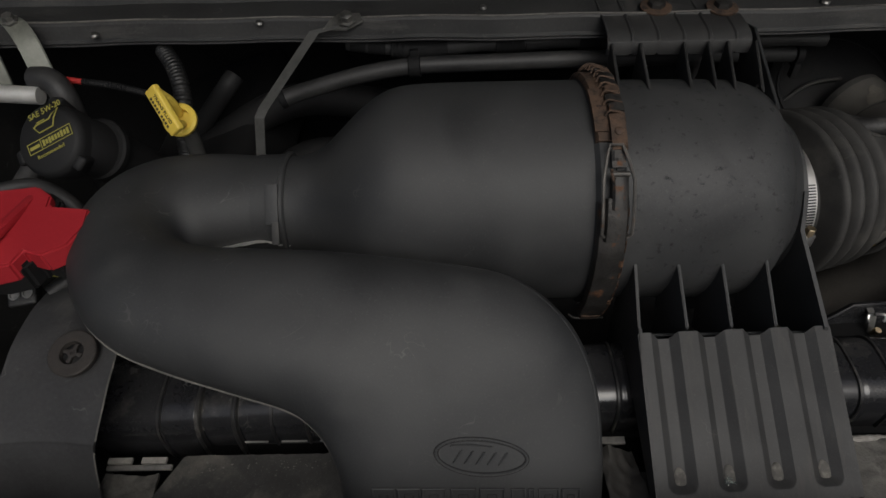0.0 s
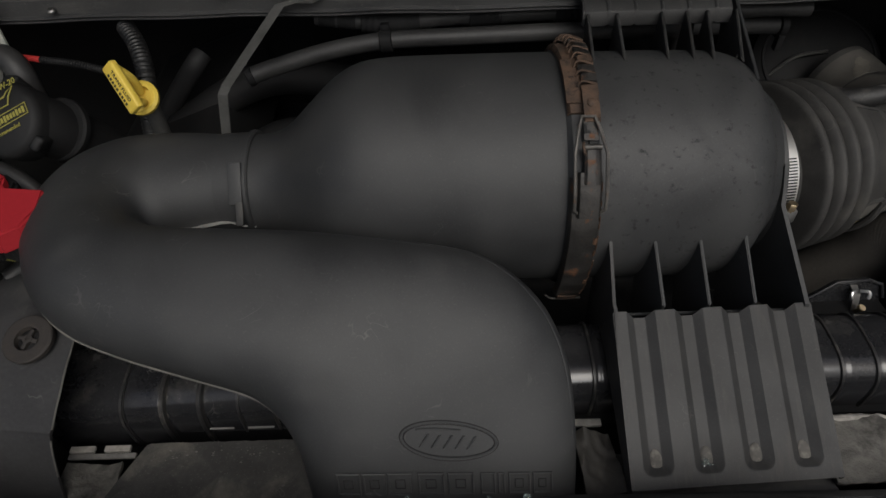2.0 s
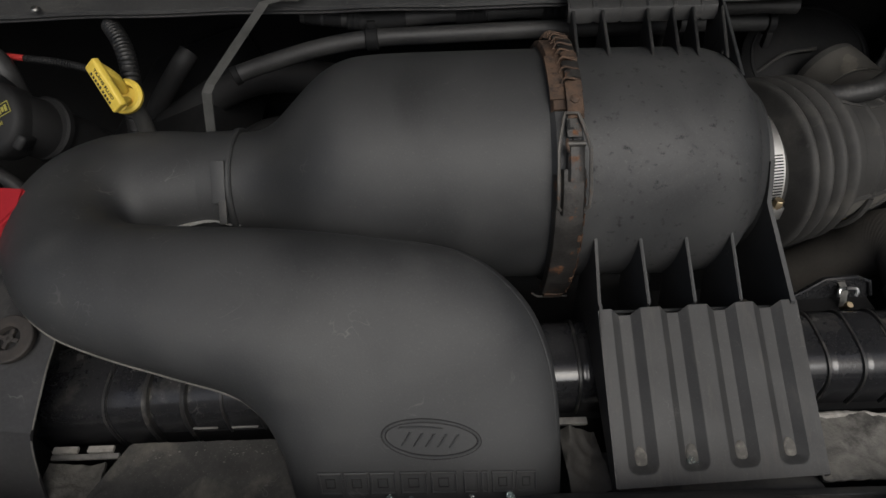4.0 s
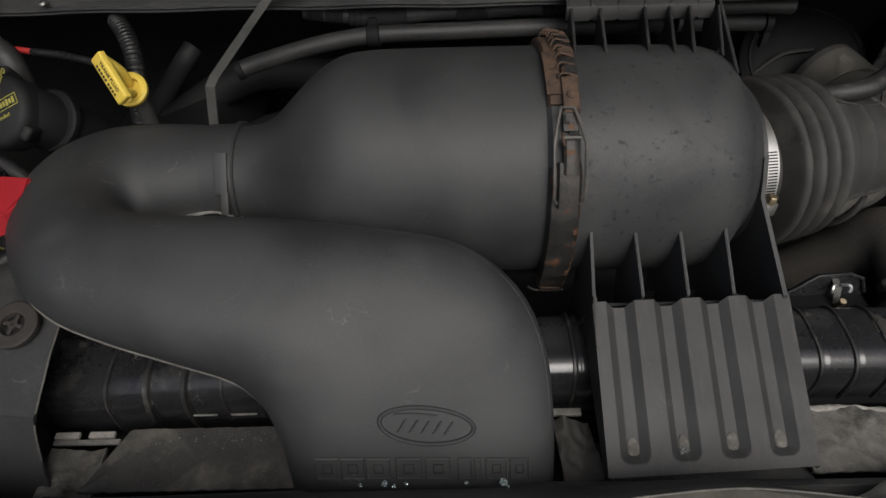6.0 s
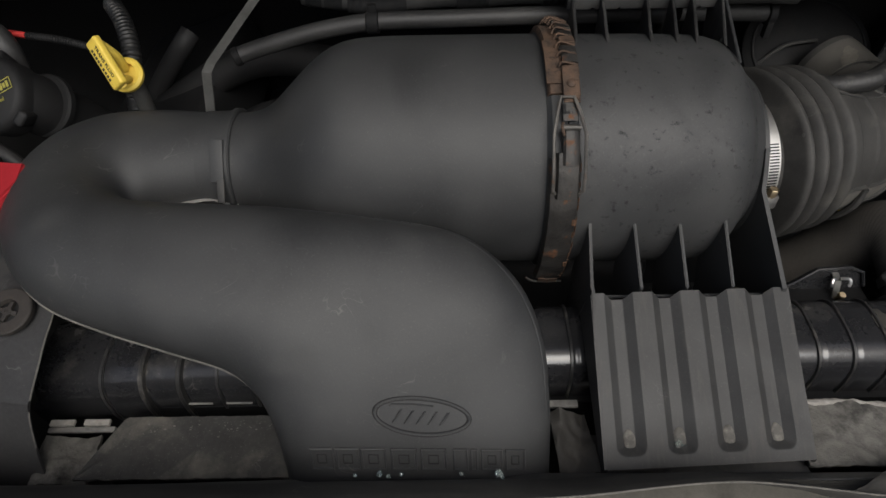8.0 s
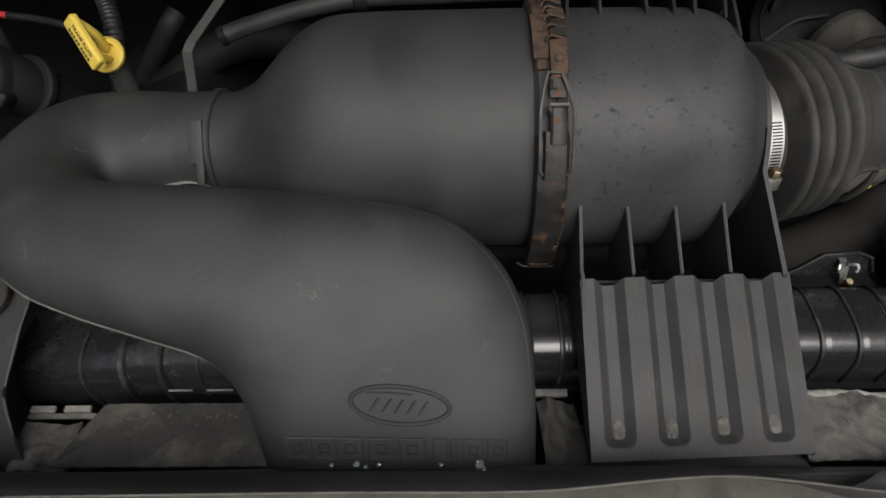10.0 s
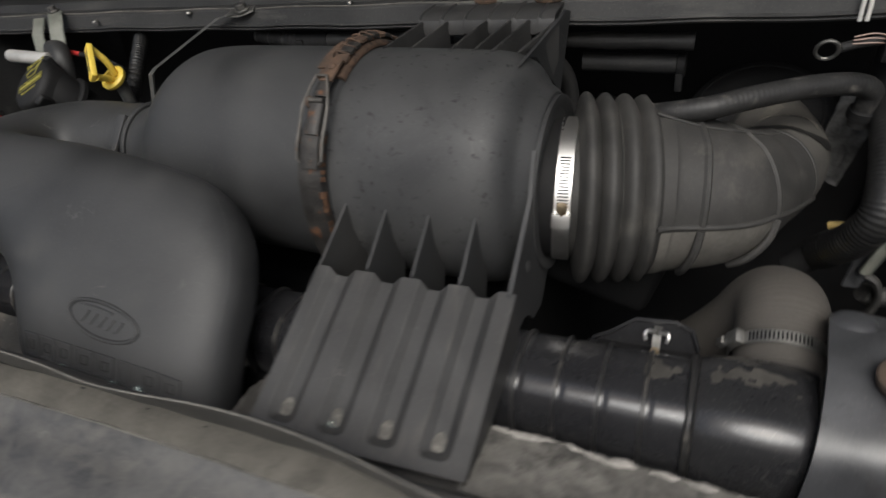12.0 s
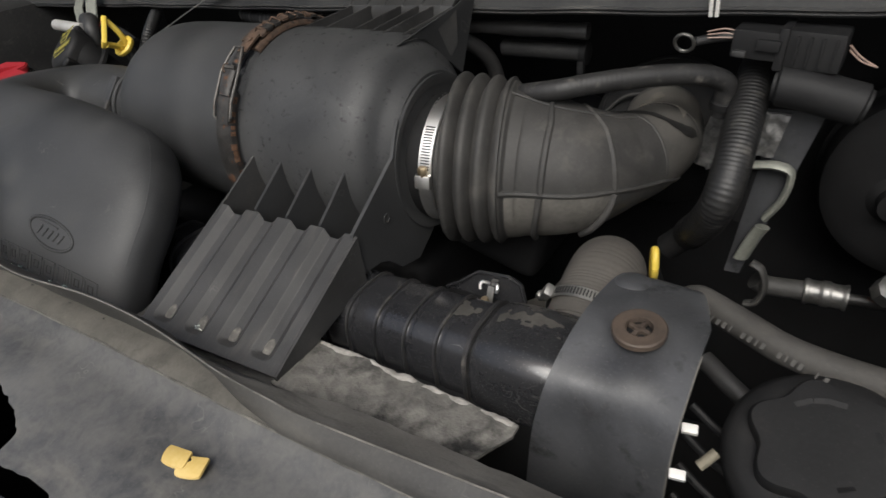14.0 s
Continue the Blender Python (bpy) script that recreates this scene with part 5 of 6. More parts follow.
part("clip_base", sheet([[(0.4985, 0.450, 1.012), (0.5055, 0.450, 1.012)], [(0.4985, 0.460, 1.030), (0.5055, 0.460, 1.030)], [(0.4985, 0.470, 1.032), (0.5055, 0.470, 1.032)]], (0, 0.001, -0.001)), STEEL, sc, smooth=False)
for x, way in ((0.4935, -1), (0.5105, 1)):
    part("clip_ear", tube([(0.502 + 0.002 * way, 0.4610, 1.0325), (x - 0.003 * way, 0.4590, 1.0345), (x, 0.4575, 1.0350), (x + 0.001 * way, 0.4550, 1.0325), (x, 0.4535, 1.0290)], 0.0017, 8, 5), ZINC, sc, "bright curled ear of the clip")
part("screw", lathe([(0, 0.0022), (0.010, 0.0022), (0.0105, 0.0038), (0.014, 0.0038), (0.015, 0.003), (0.015, 0)], (0.502, 0.450, 1.012), (0, -0.35, 0.93), 14), BRASS, sc)

# ---- engine mass and pipes in the dark below ----
engine = thing("engine", (0.1, 0.7, 0.5), "engine block and manifolds deep in the bay, coloured near black for shade", "engine")
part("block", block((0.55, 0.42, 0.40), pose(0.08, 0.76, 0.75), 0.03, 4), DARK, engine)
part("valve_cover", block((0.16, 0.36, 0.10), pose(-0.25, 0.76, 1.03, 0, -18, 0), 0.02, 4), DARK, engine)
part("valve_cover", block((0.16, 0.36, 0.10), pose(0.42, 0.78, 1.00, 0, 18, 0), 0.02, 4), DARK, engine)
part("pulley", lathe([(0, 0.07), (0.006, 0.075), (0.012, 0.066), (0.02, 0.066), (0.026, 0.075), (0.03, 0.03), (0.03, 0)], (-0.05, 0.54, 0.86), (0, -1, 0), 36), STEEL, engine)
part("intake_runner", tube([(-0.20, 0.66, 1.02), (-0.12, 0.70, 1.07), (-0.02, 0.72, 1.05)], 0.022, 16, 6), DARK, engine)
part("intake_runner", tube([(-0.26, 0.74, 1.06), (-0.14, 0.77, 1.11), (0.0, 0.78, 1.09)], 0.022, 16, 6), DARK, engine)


def pipe(name, pts, r, mat, label, category="hose", n=14, sub=8):
    return solo(name, tube(pts, r, n, sub), mat, label, category)


def ridged(r, pitch=0.0042, depth=0.0011):
    return lambda run, k: r + depth * (0.5 + 0.5 * math.sin(2 * math.pi * run / pitch))


vh = thing("vacuum_hose", (0.1, 0.708, 1.184), "black rubber hose along the rear of the bay", "hose")
part("hose", tube([(-0.136, 0.692, 1.161), (-0.120, 0.697, 1.165), (-0.10, 0.70, 1.170), (-0.04, 0.705, 1.184), (0.022, 0.708, 1.192), (0.10, 0.708, 1.194), (0.22, 0.708, 1.196), (0.32, 0.712, 1.194), (0.350, 0.728, 1.182), (0.362, 0.755, 1.150), (0.365, 0.77, 1.10)], 0.0098, 14, 8), BLACK_HOSE, vh)
part("hose_mouth", lathe([(-0.004, 0.0096), (-0.003, 0.0108), (0.003, 0.0108), (0.004, 0.0096)], (-0.134, 0.6925, 1.1615), (0.93, 0.3, 0.22), 18), DARK, vh, "thick black lip at the hose end")
hc = thing("hose_clip", (0.022, 0.708, 1.18), "small black clip holding the rear hose", "clip")
part("clip_band", lathe([(-0.007, 0.0112), (-0.006, 0.0125), (0.006, 0.0125), (0.007, 0.0112)], (0.022, 0.7075, 1.192), (1, 0, 0.05), 24), DARK, hc)
part("clip_tab", block((0.010, 0.012, 0.012), pose(0.022, 0.712, 1.206), 0.002), DARK, hc)
CL = [(-0.055, 0.724, 1.215), (-0.02, 0.722, 1.211), (0.02, 0.720, 1.207), (0.08, 0.722, 1.209), (0.2, 0.725, 1.21), (0.32, 0.73, 1.205), (0.5, 0.735, 1.20)]
cowl_loom = thing("wiring_loom", (0.2, 0.725, 1.195), "black tape-wrapped wiring loom along the cowl", "wiring loom")
part("sleeve", tube(CL, lambda s, k: 0.0088 + 0.0006 * math.sin(s * 70) + 0.0003 * math.sin(s * 310), 16, 30), BLACK_HOSE, cowl_loom)
for x0, x1, r in ((-0.050, -0.010, 0.0098), (-0.004, 0.014, 0.0112), (0.012, 0.060, 0.0104), (0.115, 0.150, 0.0100), (0.210, 0.235, 0.0100)):
    xs = np.linspace(x0, x1, 7)
    part("tape_wrap", tube([(x, float(np.interp(x, [p[0] for p in CL], [p[1] for p in CL])), float(np.interp(x, [p[0] for p in CL], [p[2] for p in CL]))) for x in xs],
                           lambda s, k, r=r: r + 0.0004 * math.sin(s * 900), 16, 3), DARK_GLOSS, cowl_loom, "shiny black tape wrap")
pipe("metal_tube", [(0.380, 0.756, 1.172), (0.43, 0.756, 1.171), (0.492, 0.756, 1.169)], 0.0105, PAINT, "dull black metal tube under the cowl", "tube")
tc = thing("tube_clip", (0.492, 0.756, 1.155), "black clip at the end of the metal tube", "clip")
part("clip_band", lathe([(-0.005, 0.0115), (-0.004, 0.0138), (0.004, 0.0138), (0.005, 0.0115)], (0.488, 0.756, 1.169), (1, 0, -0.02), 22), DARK, tc)
part("clip_tail", block((0.008, 0.010, 0.020), pose(0.487, 0.746, 1.153), 0.002), DARK, tc)

# brace from the cowl down beside the neck
brace = thing("brace_strip", (-0.13, 0.6, 1.14), "bent grey steel brace strip bolted to the cowl", "brace")


def strip(pts, w, across, thick=0.0028):
    a = Vector(across).normalized() * w / 2
    return sheet([[Vector(p) - a, Vector(p) - a * 0.4, Vector(p) + a * 0.4, Vector(p) + a] for p in pts], (0.0, thick, 0.0006))


part("strip", strip([(-0.060, 0.690, 1.2495), (-0.082, 0.686, 1.246), (-0.130, 0.604, 1.206), (-0.134, 0.598, 1.200), (-0.142, 0.590, 1.150), (-0.145, 0.588, 1.10)], 0.0115, (1, -0.35, 0.1)), OLIVE_DARK, brace, smooth=False)
part("foot", sheet([[(-0.056, 0.709, 1.2562), (-0.034, 0.709, 1.2562)], [(-0.066, 0.699, 1.2537), (-0.030, 0.698, 1.2532)], [(-0.072, 0.690, 1.2488), (-0.048, 0.689, 1.2483)]], (0, 0, -0.002)), STEEL, brace, "bright steel foot")
part("bolt", lathe([(0, 0.0105), (0.002, 0.0105), (0.0025, 0.0072), (0.0085, 0.007), (0.0095, 0.005), (0.0095, 0)], (-0.047, 0.698, 1.2530), (0, -0.3, 1), 6), STEEL, brace, "grey hexagon bolt")

for k, (x, y, z, r) in enumerate(((-0.142, 0.7015, 1.2505, 0.0045), (-0.322, 0.6975, 1.243, 0.0045), (0.10, 0.722, 1.252, 0.004), (0.47, 0.716, 1.252, 0.005), (-0.22, 0.775, 1.261, 0.004), (0.70, 0.705, 1.251, 0.0045), (0.80, 0.715, 1.251, 0.0045))):
    solo("cowl_screw", lathe([(0, r), (0.0015, r), (0.003, r * 0.7), (0.003, 0)], (x, y, z), (0, -0.2, 1), 12), STEEL, "small worn steel screw in the cowl", "screw", "cowl screws")
pc = thing("pale_clip", (0.64, 0.70, 1.23), "pale plastic clip hanging on the cowl lip", "clip")
part("clip_loop", tube([(0.6362, 0.6945, 1.228), (0.6362, 0.692, 1.245), (0.639, 0.693, 1.253), (0.6418, 0.692, 1.245), (0.6418, 0.6945, 1.228)], 0.0019, 8, 5), WHITE, pc)

# ---- transmission dipstick ----
dip = thing("transmission_dipstick", (-0.215, 0.61, 1.1), "yellow plastic transmission dipstick handle in a black tube", "dipstick")
knob = Vector((-0.223, 0.617, 1.186))
hc_ = Vector((-0.223, 0.591, 1.217))
hl = Vector((-0.48, 0.57, 0.66)).normalized()
hm = frame_at(hc_, hl, hl.cross(Vector((-0.45, -0.70, 0.40))) * -1)
part("collar", lathe([(0, 0.0165), (0.002, 0.0178), (0.006, 0.0178), (0.008, 0.0150), (0.0075, 0.0115), (-0.004, 0.010), (-0.004, 0)], knob, hc_ - knob, 32), YELLOW, dip)
part("handle", block((0.050, 0.017, 0.0075), hm, 0.0024, 3), YELLOW, dip)
part("stem", tube([knob + Vector((-0.002, 0.004, 0.006)), knob.lerp(hm @ Vector((0.022, 0, -0.003)), 0.5) + Vector((0.003, 0.003, 0.003)), hm @ Vector((0.022, 0, -0.003))], 0.0045, 10, 6), YELLOW, dip)
part("stem", tube([knob + Vector((0.002, -0.006, 0.0)), knob.lerp(hm @ Vector((-0.022, 0, -0.003)), 0.5), hm @ Vector((-0.022, 0, -0.003))], 0.0045, 10, 6), YELLOW, dip)
lettering("print", "TRANS FLUID", 0.0054, hm @ pose(0, -0.0026, 0.0039, 0, 0, 180), BLACK_INK, dip)
for k in range(9):
    part("print_bar", block((0.0024, 0.0030, 0.0003), hm @ pose(-0.0155 + 0.0037 * k + 0.0012 * (k > 3), 0.0040, 0.0039), 0), BLACK_INK, dip, smooth=False)
part("guide_tube", tube([(-0.222, 0.620, 1.182), (-0.224, 0.627, 1.150), (-0.228, 0.632, 1.11), (-0.235, 0.64, 1.05)], 0.0085, 16, 8), OLIVE_DARK, dip, "black dipstick tube")

pipe("wiring_loom", [(-0.262, 0.715, 1.215), (-0.245, 0.690, 1.205), (-0.236, 0.665, 1.185), (-0.240, 0.640, 1.14), (-0.246, 0.63, 1.08)], ridged(0.0090), LOOM, "dusty ridged loom hanging behind the dipstick", "wiring loom", sub=30)
pipe("heater_hose", [(-0.207, 0.760, 1.155), (-0.216, 0.750, 1.146), (-0.237, 0.750, 1.122), (-0.262, 0.750, 1.092), (-0.285, 0.75, 1.06)], 0.0122, DARK_CAP, "black hose leaning behind the dipstick")

# ---- oil filler cap ----
oil = thing("oil_filler", (-0.33, 0.59, 1.05), "black oil filler cap with yellow print on its neck", "oil cap")
on = Vector((-0.20, -0.66, 0.72)).normalized()
oc = Vector((-0.349, 0.583, 1.190))
part("cap", lathe([(-0.030, 0.0370), (-0.008, 0.0385), (-0.003, 0.0375), (0.0, 0.0345), (0.0015, 0.032), (0.002, 0)], oc, on, 40), DARK_CAP, oil)
for a in (35, 155, 275):
    ux = on.cross(Vector((0, 0, 1))).normalized()
    uy = on.cross(ux)
    p = oc + (ux * math.cos(radians(a)) + uy * math.sin(radians(a))) * 0.0375 - on * 0.014
    part("grip", block((0.016, 0.010, 0.024), frame_at(p, on.cross(p - oc), p - oc), 0.004, 3), DARK_CAP, oil)
ux = Vector((0.910, 0.144, 0.390))
ux = (ux - on * on.dot(ux)).normalized()
om = frame_at(oc + on * 0.0024 + Vector((0, 0, 0)), ux, on.cross(ux))
lettering("print", "SAE 5W-20", 0.0086, om @ pose(0.009, 0.0285, 0), YELLOW_INK, oil)
can = [(-0.017, 0.004), (-0.013, 0.006), (0.006, 0.006), (0.011, 0.010), (0.021, 0.0135), (0.012, 0.004), (0.008, -0.005), (-0.012, -0.005), (-0.017, 0.004)]
part("print_mark", tube([om @ Vector((0.88 * x + 0.006, 0.80 * y + 0.0135, 0.0003)) for x, y in can], 0.0007, 6, 1), YELLOW_INK, oil, "yellow oil can symbol")
part("print_mark", block((0.010, 0.0010, 0.0005), om @ pose(0.001, 0.0203, 0.0002), 0), YELLOW_INK, oil, smooth=False)
for sx, sy, w, h in ((0, 0.0055, 0.054, 0.0007), (0, -0.0055, 0.054, 0.0007), (-0.027, 0, 0.0007, 0.0117), (0.027, 0, 0.0007, 0.0117), (-0.011, 0, 0.0007, 0.011)):
    part("print_frame", block((w, h, 0.0005), om @ pose(sx + 0.004, sy - 0.002, 0.0002), 0), YELLOW_INK, oil, smooth=False)
part("print_bar", block((0.012, 0.0035, 0.0005), om @ pose(-0.015, -0.002, 0.0002), 0), YELLOW_INK, oil, smooth=False)
for k in range(9):
    part("print_bar", block((0.0026, 0.0050 + 0.0015 * (k in (0, 2, 6, 8)), 0.0005), om @ pose(-0.0035 + 0.0038 * k, -0.002, 0.0002), 0), YELLOW_INK, oil, smooth=False)
lettering("print", "Recommended", 0.0056, om @ pose(0.001, -0.0135, 0), YELLOW_INK, oil)
part("neck", tube([oc - on * 0.02, Vector((-0.325, 0.607, 1.16)), Vector((-0.29, 0.66, 1.06))], 0.030, 24, 6), DARK, oil)
part("neck_ring", lathe([(-0.003, 0.0305), (-0.001, 0.0330), (0.005, 0.0330), (0.007, 0.0305)], (-0.318, 0.612, 1.155), on, 32), DARK, oil)

# ---- washer hose, bracket and fittings at the rear corner ----
wire = thing("corrugated_wire", (-0.31, 0.66, 1.19), "thin black corrugated wire with a red end", "wire")
part("sleeve", tube([(-0.340, 0.668, 1.205), (-0.30, 0.660, 1.203), (-0.262, 0.650, 1.198), (-0.235, 0.645, 1.19)], ridged(0.0034, 0.003, 0.001), 10, 40), DARK, wire)
part("red_end", tube([(-0.366, 0.672, 1.207), (-0.352, 0.670, 1.206), (-0.339, 0.668, 1.205)], 0.0034, 10, 4), RED_WIRE, wire, "red sleeve end")
lb = thing("loop_bracket", (-0.40, 0.68, 1.2), "pale olive zinc bracket loop at the cowl", "bracket")
loop = [(-0.425, 0.715, 1.256), (-0.405, 0.700, 1.258), (-0.388, 0.682, 1.245), (-0.377, 0.665, 1.215), (-0.368, 0.655, 1.185)]
part("arm", strip([tuple(p) for p in spline(loop, 5)], 0.022, (1, 0.25, 0)), OLIVE, lb)
part("bolt", lathe([(0, 0.009), (0.002, 0.009), (0.003, 0.0062), (0.008, 0.006), (0.009, 0)], (-0.408, 0.703, 1.259), (0, -0.25, 1), 6), STEEL, lb)
part("arm_side", strip([(-0.445, 0.70, 1.25), (-0.435, 0.68, 1.23), (-0.432, 0.67, 1.19)], 0.018, (1, 0.25, 0)), OLIVE, lb)
pipe("heater_fitting", [(-0.47, 0.65, 1.208), (-0.42, 0.645, 1.207), (-0.375, 0.642, 1.205)], 0.0095, PALE_PIPE, "shiny metal heater pipe", "pipe")
pipe("heater_hose", [(-0.385, 0.66, 1.215), (-0.365, 0.655, 1.215), (-0.352, 0.645, 1.20), (-0.352, 0.64, 1.16)], 0.013, BLACK_HOSE, "short black hose by the oil cap")
pipe("rear_cable", [(-0.5, 0.60, 1.06), (-0.44, 0.60, 1.10), (-0.40, 0.62, 1.14), (-0.375, 0.665, 1.19)], 0.012, BLACK_HOSE, "thick black cable in the corner", "cable")

# ---- red terminal cover and connector ----
redt = thing("terminal_cover", (-0.35, 0.52, 1.1), "bright red plastic battery terminal cover", "terminal cover")
ro = [(-0.43, 0.555), (-0.372, 0.562), (-0.352, 0.548), (-0.350, 0.534), (-0.306, 0.529), (-0.303, 0.505), (-0.312, 0.482), (-0.333, 0.470), (-0.352, 0.476), (-0.358, 0.460), (-0.385, 0.452), (-0.43, 0.460)]
ro = [(0.057 + 0.90 * (x - 0.057), 0.067 + 0.90 * (y - 0.067)) for x, y in ro]
part("cover", prism([(x, y, 1.189 - 0.10 * (0.511 - y)) for x, y in ro], (0, 0.0, -0.022), 0.002), RED, redt)
part("ridge", block((0.010, 0.09, 0.008), pose(-0.335, 0.466, 1.187, -5, 0, -8), 0.003), RED, redt)
part("cover_edge", prism([(x + 0.005, y + 0.004, 1.180 - 0.10 * (0.511 - y)) for x, y in ro], (0, 0, -0.03), 0.003), DARK, redt)
pipe("battery_cable", [(-0.44, 0.565, 1.135), (-0.39, 0.578, 1.135), (-0.355, 0.566, 1.125), (-0.33, 0.55, 1.10)], 0.008, BLACK_HOSE, "black battery cable behind the red cover", "cable")
con = thing("connector_plug", (-0.355, 0.45, 1.09), "grey wiring connector with two round cavities", "connector")
cm = pose(-0.355, 0.449, 1.103, 30, 0, 12)
part("shell", block((0.026, 0.020, 0.016), cm, 0.003, 3), LOOM, con)
for dx in (-0.006, 0.006):
    part("cavity", lathe([(0, 0.0052), (0.0014, 0.0052), (0.0014, 0.0036), (0.0004, 0.0034), (0.0004, 0)], cm @ Vector((dx, 0.001, 0.008)), cm.to_3x3() @ Vector((0, 0, 1)), 16), STEEL, con)
part("wire", tube([cm @ Vector((-0.004, 0.008, 0.006)), (-0.345, 0.468, 1.112), (-0.325, 0.470, 1.108)], 0.0014, 8, 5), YELLOW_INK, con, "thin yellow-green wire")
pipe("taped_wires", [(-0.335, 0.455, 1.10), (-0.318, 0.470, 1.104), (-0.295, 0.482, 1.098), (-0.25, 0.50, 1.07)], 0.008, BLACK_HOSE, "black taped wires to the connector", "wires")

# ---- rear corner behind the elbow ----
funnel = thing("throttle_cover", (0.48, 0.66, 1.12), "dull black rounded rubber cover behind the bellows", "cover")
lid_at, lid_up = Vector((0.572, 0.786, 1.100)), Vector((-0.12, -0.55, 0.80))
part("shell", lathe([(-0.12, 0.068), (-0.035, 0.072), (-0.012, 0.074), (-0.008, 0.0785), (-0.001, 0.0785), (0.002, 0.0745), (0.006, 0.069), (0.009, 0.050), (0.010, 0.022), (0.0102, 0)], lid_at, lid_up, 48), DARK_GLOSS, funnel)
part("seam", lathe([(0.0052, 0.0700), (0.0075, 0.0695), (0.0080, 0.0670), (0.0066, 0.0660)], lid_at, lid_up, 48, cap=False), DARK_GLOSS, funnel, "moulded seam of the lid")
part("lid_strap", tube([lid_at + Vector((-0.064, -0.012, -0.010)), lid_at + Vector((-0.036, -0.010, 0.014)), lid_at + Vector((0.004, -0.006, 0.018))], 0.0022, 8, 6), RUBBER, funnel, "thin strap over the lid")
foil = sheet([[(0.668 - 0.026 * k + (0.020 - 0.004 * k) * u, 0.752 - 0.016 * k + 0.003 * noise.noise(Vector((u * 4, k * 9, 2))), 1.140 - 0.090 * k - 0.006 * u + 0.0025 * noise.noise(Vector((u * 6, k * 14, 6))))
               for u in np.linspace(-1, 1, 12)] for k in np.linspace(0, 1, 26)], (0, 0.004, -0.001))
solo("alloy_bracket", foil, ALUMINIUM, "rough grey alloy bracket strip behind the loom", "bracket")
taped = thing("taped_hose", (0.57, 0.6, 1.15), "black ridged conduit over the intake elbow", "hose")
part("hose", tube([(0.440, 0.640, 1.150), (0.482, 0.598, 1.172), (0.521, 0.592, 1.1811), (0.5474, 0.606, 1.1840), (0.5745, 0.625, 1.1847), (0.6102, 0.652, 1.1829), (0.6421, 0.676, 1.1768), (0.6577, 0.690, 1.1666), (0.6583, 0.695, 1.1540), (0.6561, 0.700, 1.1300)], ridged(0.0102, 0.0048, 0.00018), 16, 40), HOSE_SCUFFED, taped)
part("end_clip", lathe([(-0.005, 0.0105), (-0.004, 0.0128), (0.004, 0.0128), (0.005, 0.0105)], (0.6570, 0.698, 1.142), (-0.1, 0.2, -1), 20), DARK_CAP, taped, "black clip at the hose end")
loom = thing("ridged_loom", (0.66, 0.61, 1.0), "thick dusty ridged wiring loom hanging down", "wiring loom")
LP = [(0.690, 0.775, 1.185), (0.6805, 0.735, 1.165), (0.6810, 0.690, 1.138), (0.6815, 0.648, 1.106), (0.6780, 0.625, 1.073), (0.6660, 0.636, 1.039), (0.6500, 0.660, 1.009)]
part("sleeve", tube(LP, ridged(0.0180, 0.0042, 0.0004), 20, 60), LOOM, loom)
part("tape_wrap", tube([(0.6540, 0.654, 1.0165), (0.6500, 0.660, 1.009), (0.6460, 0.666, 1.002)], 0.0184, 20, 4), DARK, loom, "black tape round the loom's end")
part("marker", tube([(0.6690, 0.662, 1.036), (0.6600, 0.668, 1.034), (0.6510, 0.675, 1.029)], 0.0050, 10, 4), YELLOW_FADED, loom, "short yellow marker on a lead")
cn = thing("harness_connector", (0.72, 0.68, 1.18), "black multi-pin harness connector under the cowl", "connector")
part("plug", block((0.042, 0.030, 0.026), pose(0.690, 0.665, 1.216, 0, 4, -4), 0.003), DARK_CAP, cn)
part("plug", block((0.050, 0.036, 0.034), pose(0.735, 0.668, 1.212, 0, 4, -4), 0.003), DARK_CAP, cn)
part("collar", block((0.008, 0.040, 0.038), pose(0.7115, 0.667, 1.2135, 0, 4, -4), 0.002), DARK_CAP, cn)
part("lock_tab", block((0.020, 0.006, 0.010), pose(0.700, 0.6475, 1.217, 0, 4, -4), 0.0015), DARK_CAP, cn)
part("lock_tab", block((0.012, 0.006, 0.006), pose(0.676, 0.6485, 1.209, 0, 4, -4), 0.0015), PLASTIC_DUSTY, cn)
for k in range(4):
    part("ridge", block((0.0022, 0.004, 0.026), pose(0.722 + 0.010 * k, 0.6490, 1.2125 - 0.0007 * k, 0, 4, -4), 0.0006), DARK_CAP, cn)
for k in range(3):
    part("wire", tube([(0.672, 0.662, 1.219 + 0.003 * k), (0.660, 0.660, 1.220 + 0.004 * k), (0.645, 0.660, 1.219 + 0.003 * k)], 0.0007, 6, 4), PINK_WIRE, cn, "thin tan wire")
for k in range(2):
    part("wire", tube([(0.762, 0.662, 1.212 + 0.004 * k), (0.772, 0.655, 1.205 + 0.003 * k), (0.785, 0.655, 1.200)], 0.0007, 6, 4), PINK_WIRE, cn, "thin tan wire")
rt = thing("ring_terminal", (0.628, 0.645, 1.21), "steel ring terminal on a black lead", "terminal")
ringpts = [Vector((0.628 + 0.009 * math.cos(a), 0.643 - 0.004 * math.sin(a), 1.219 + 0.009 * math.sin(a))) for a in np.linspace(0, 2 * math.pi, 17)]
part("ring", tube(ringpts, 0.0017, 8, 1), STEEL, rt)
part("lead", tube([(0.637, 0.645, 1.220), (0.652, 0.655, 1.221), (0.672, 0.662, 1.222)], 0.0042, 10, 5), BLACK_HOSE, rt)
boot = thing("rubber_boot", (0.75, 0.66, 1.15), "black cylindrical rubber boot under the connector", "boot")
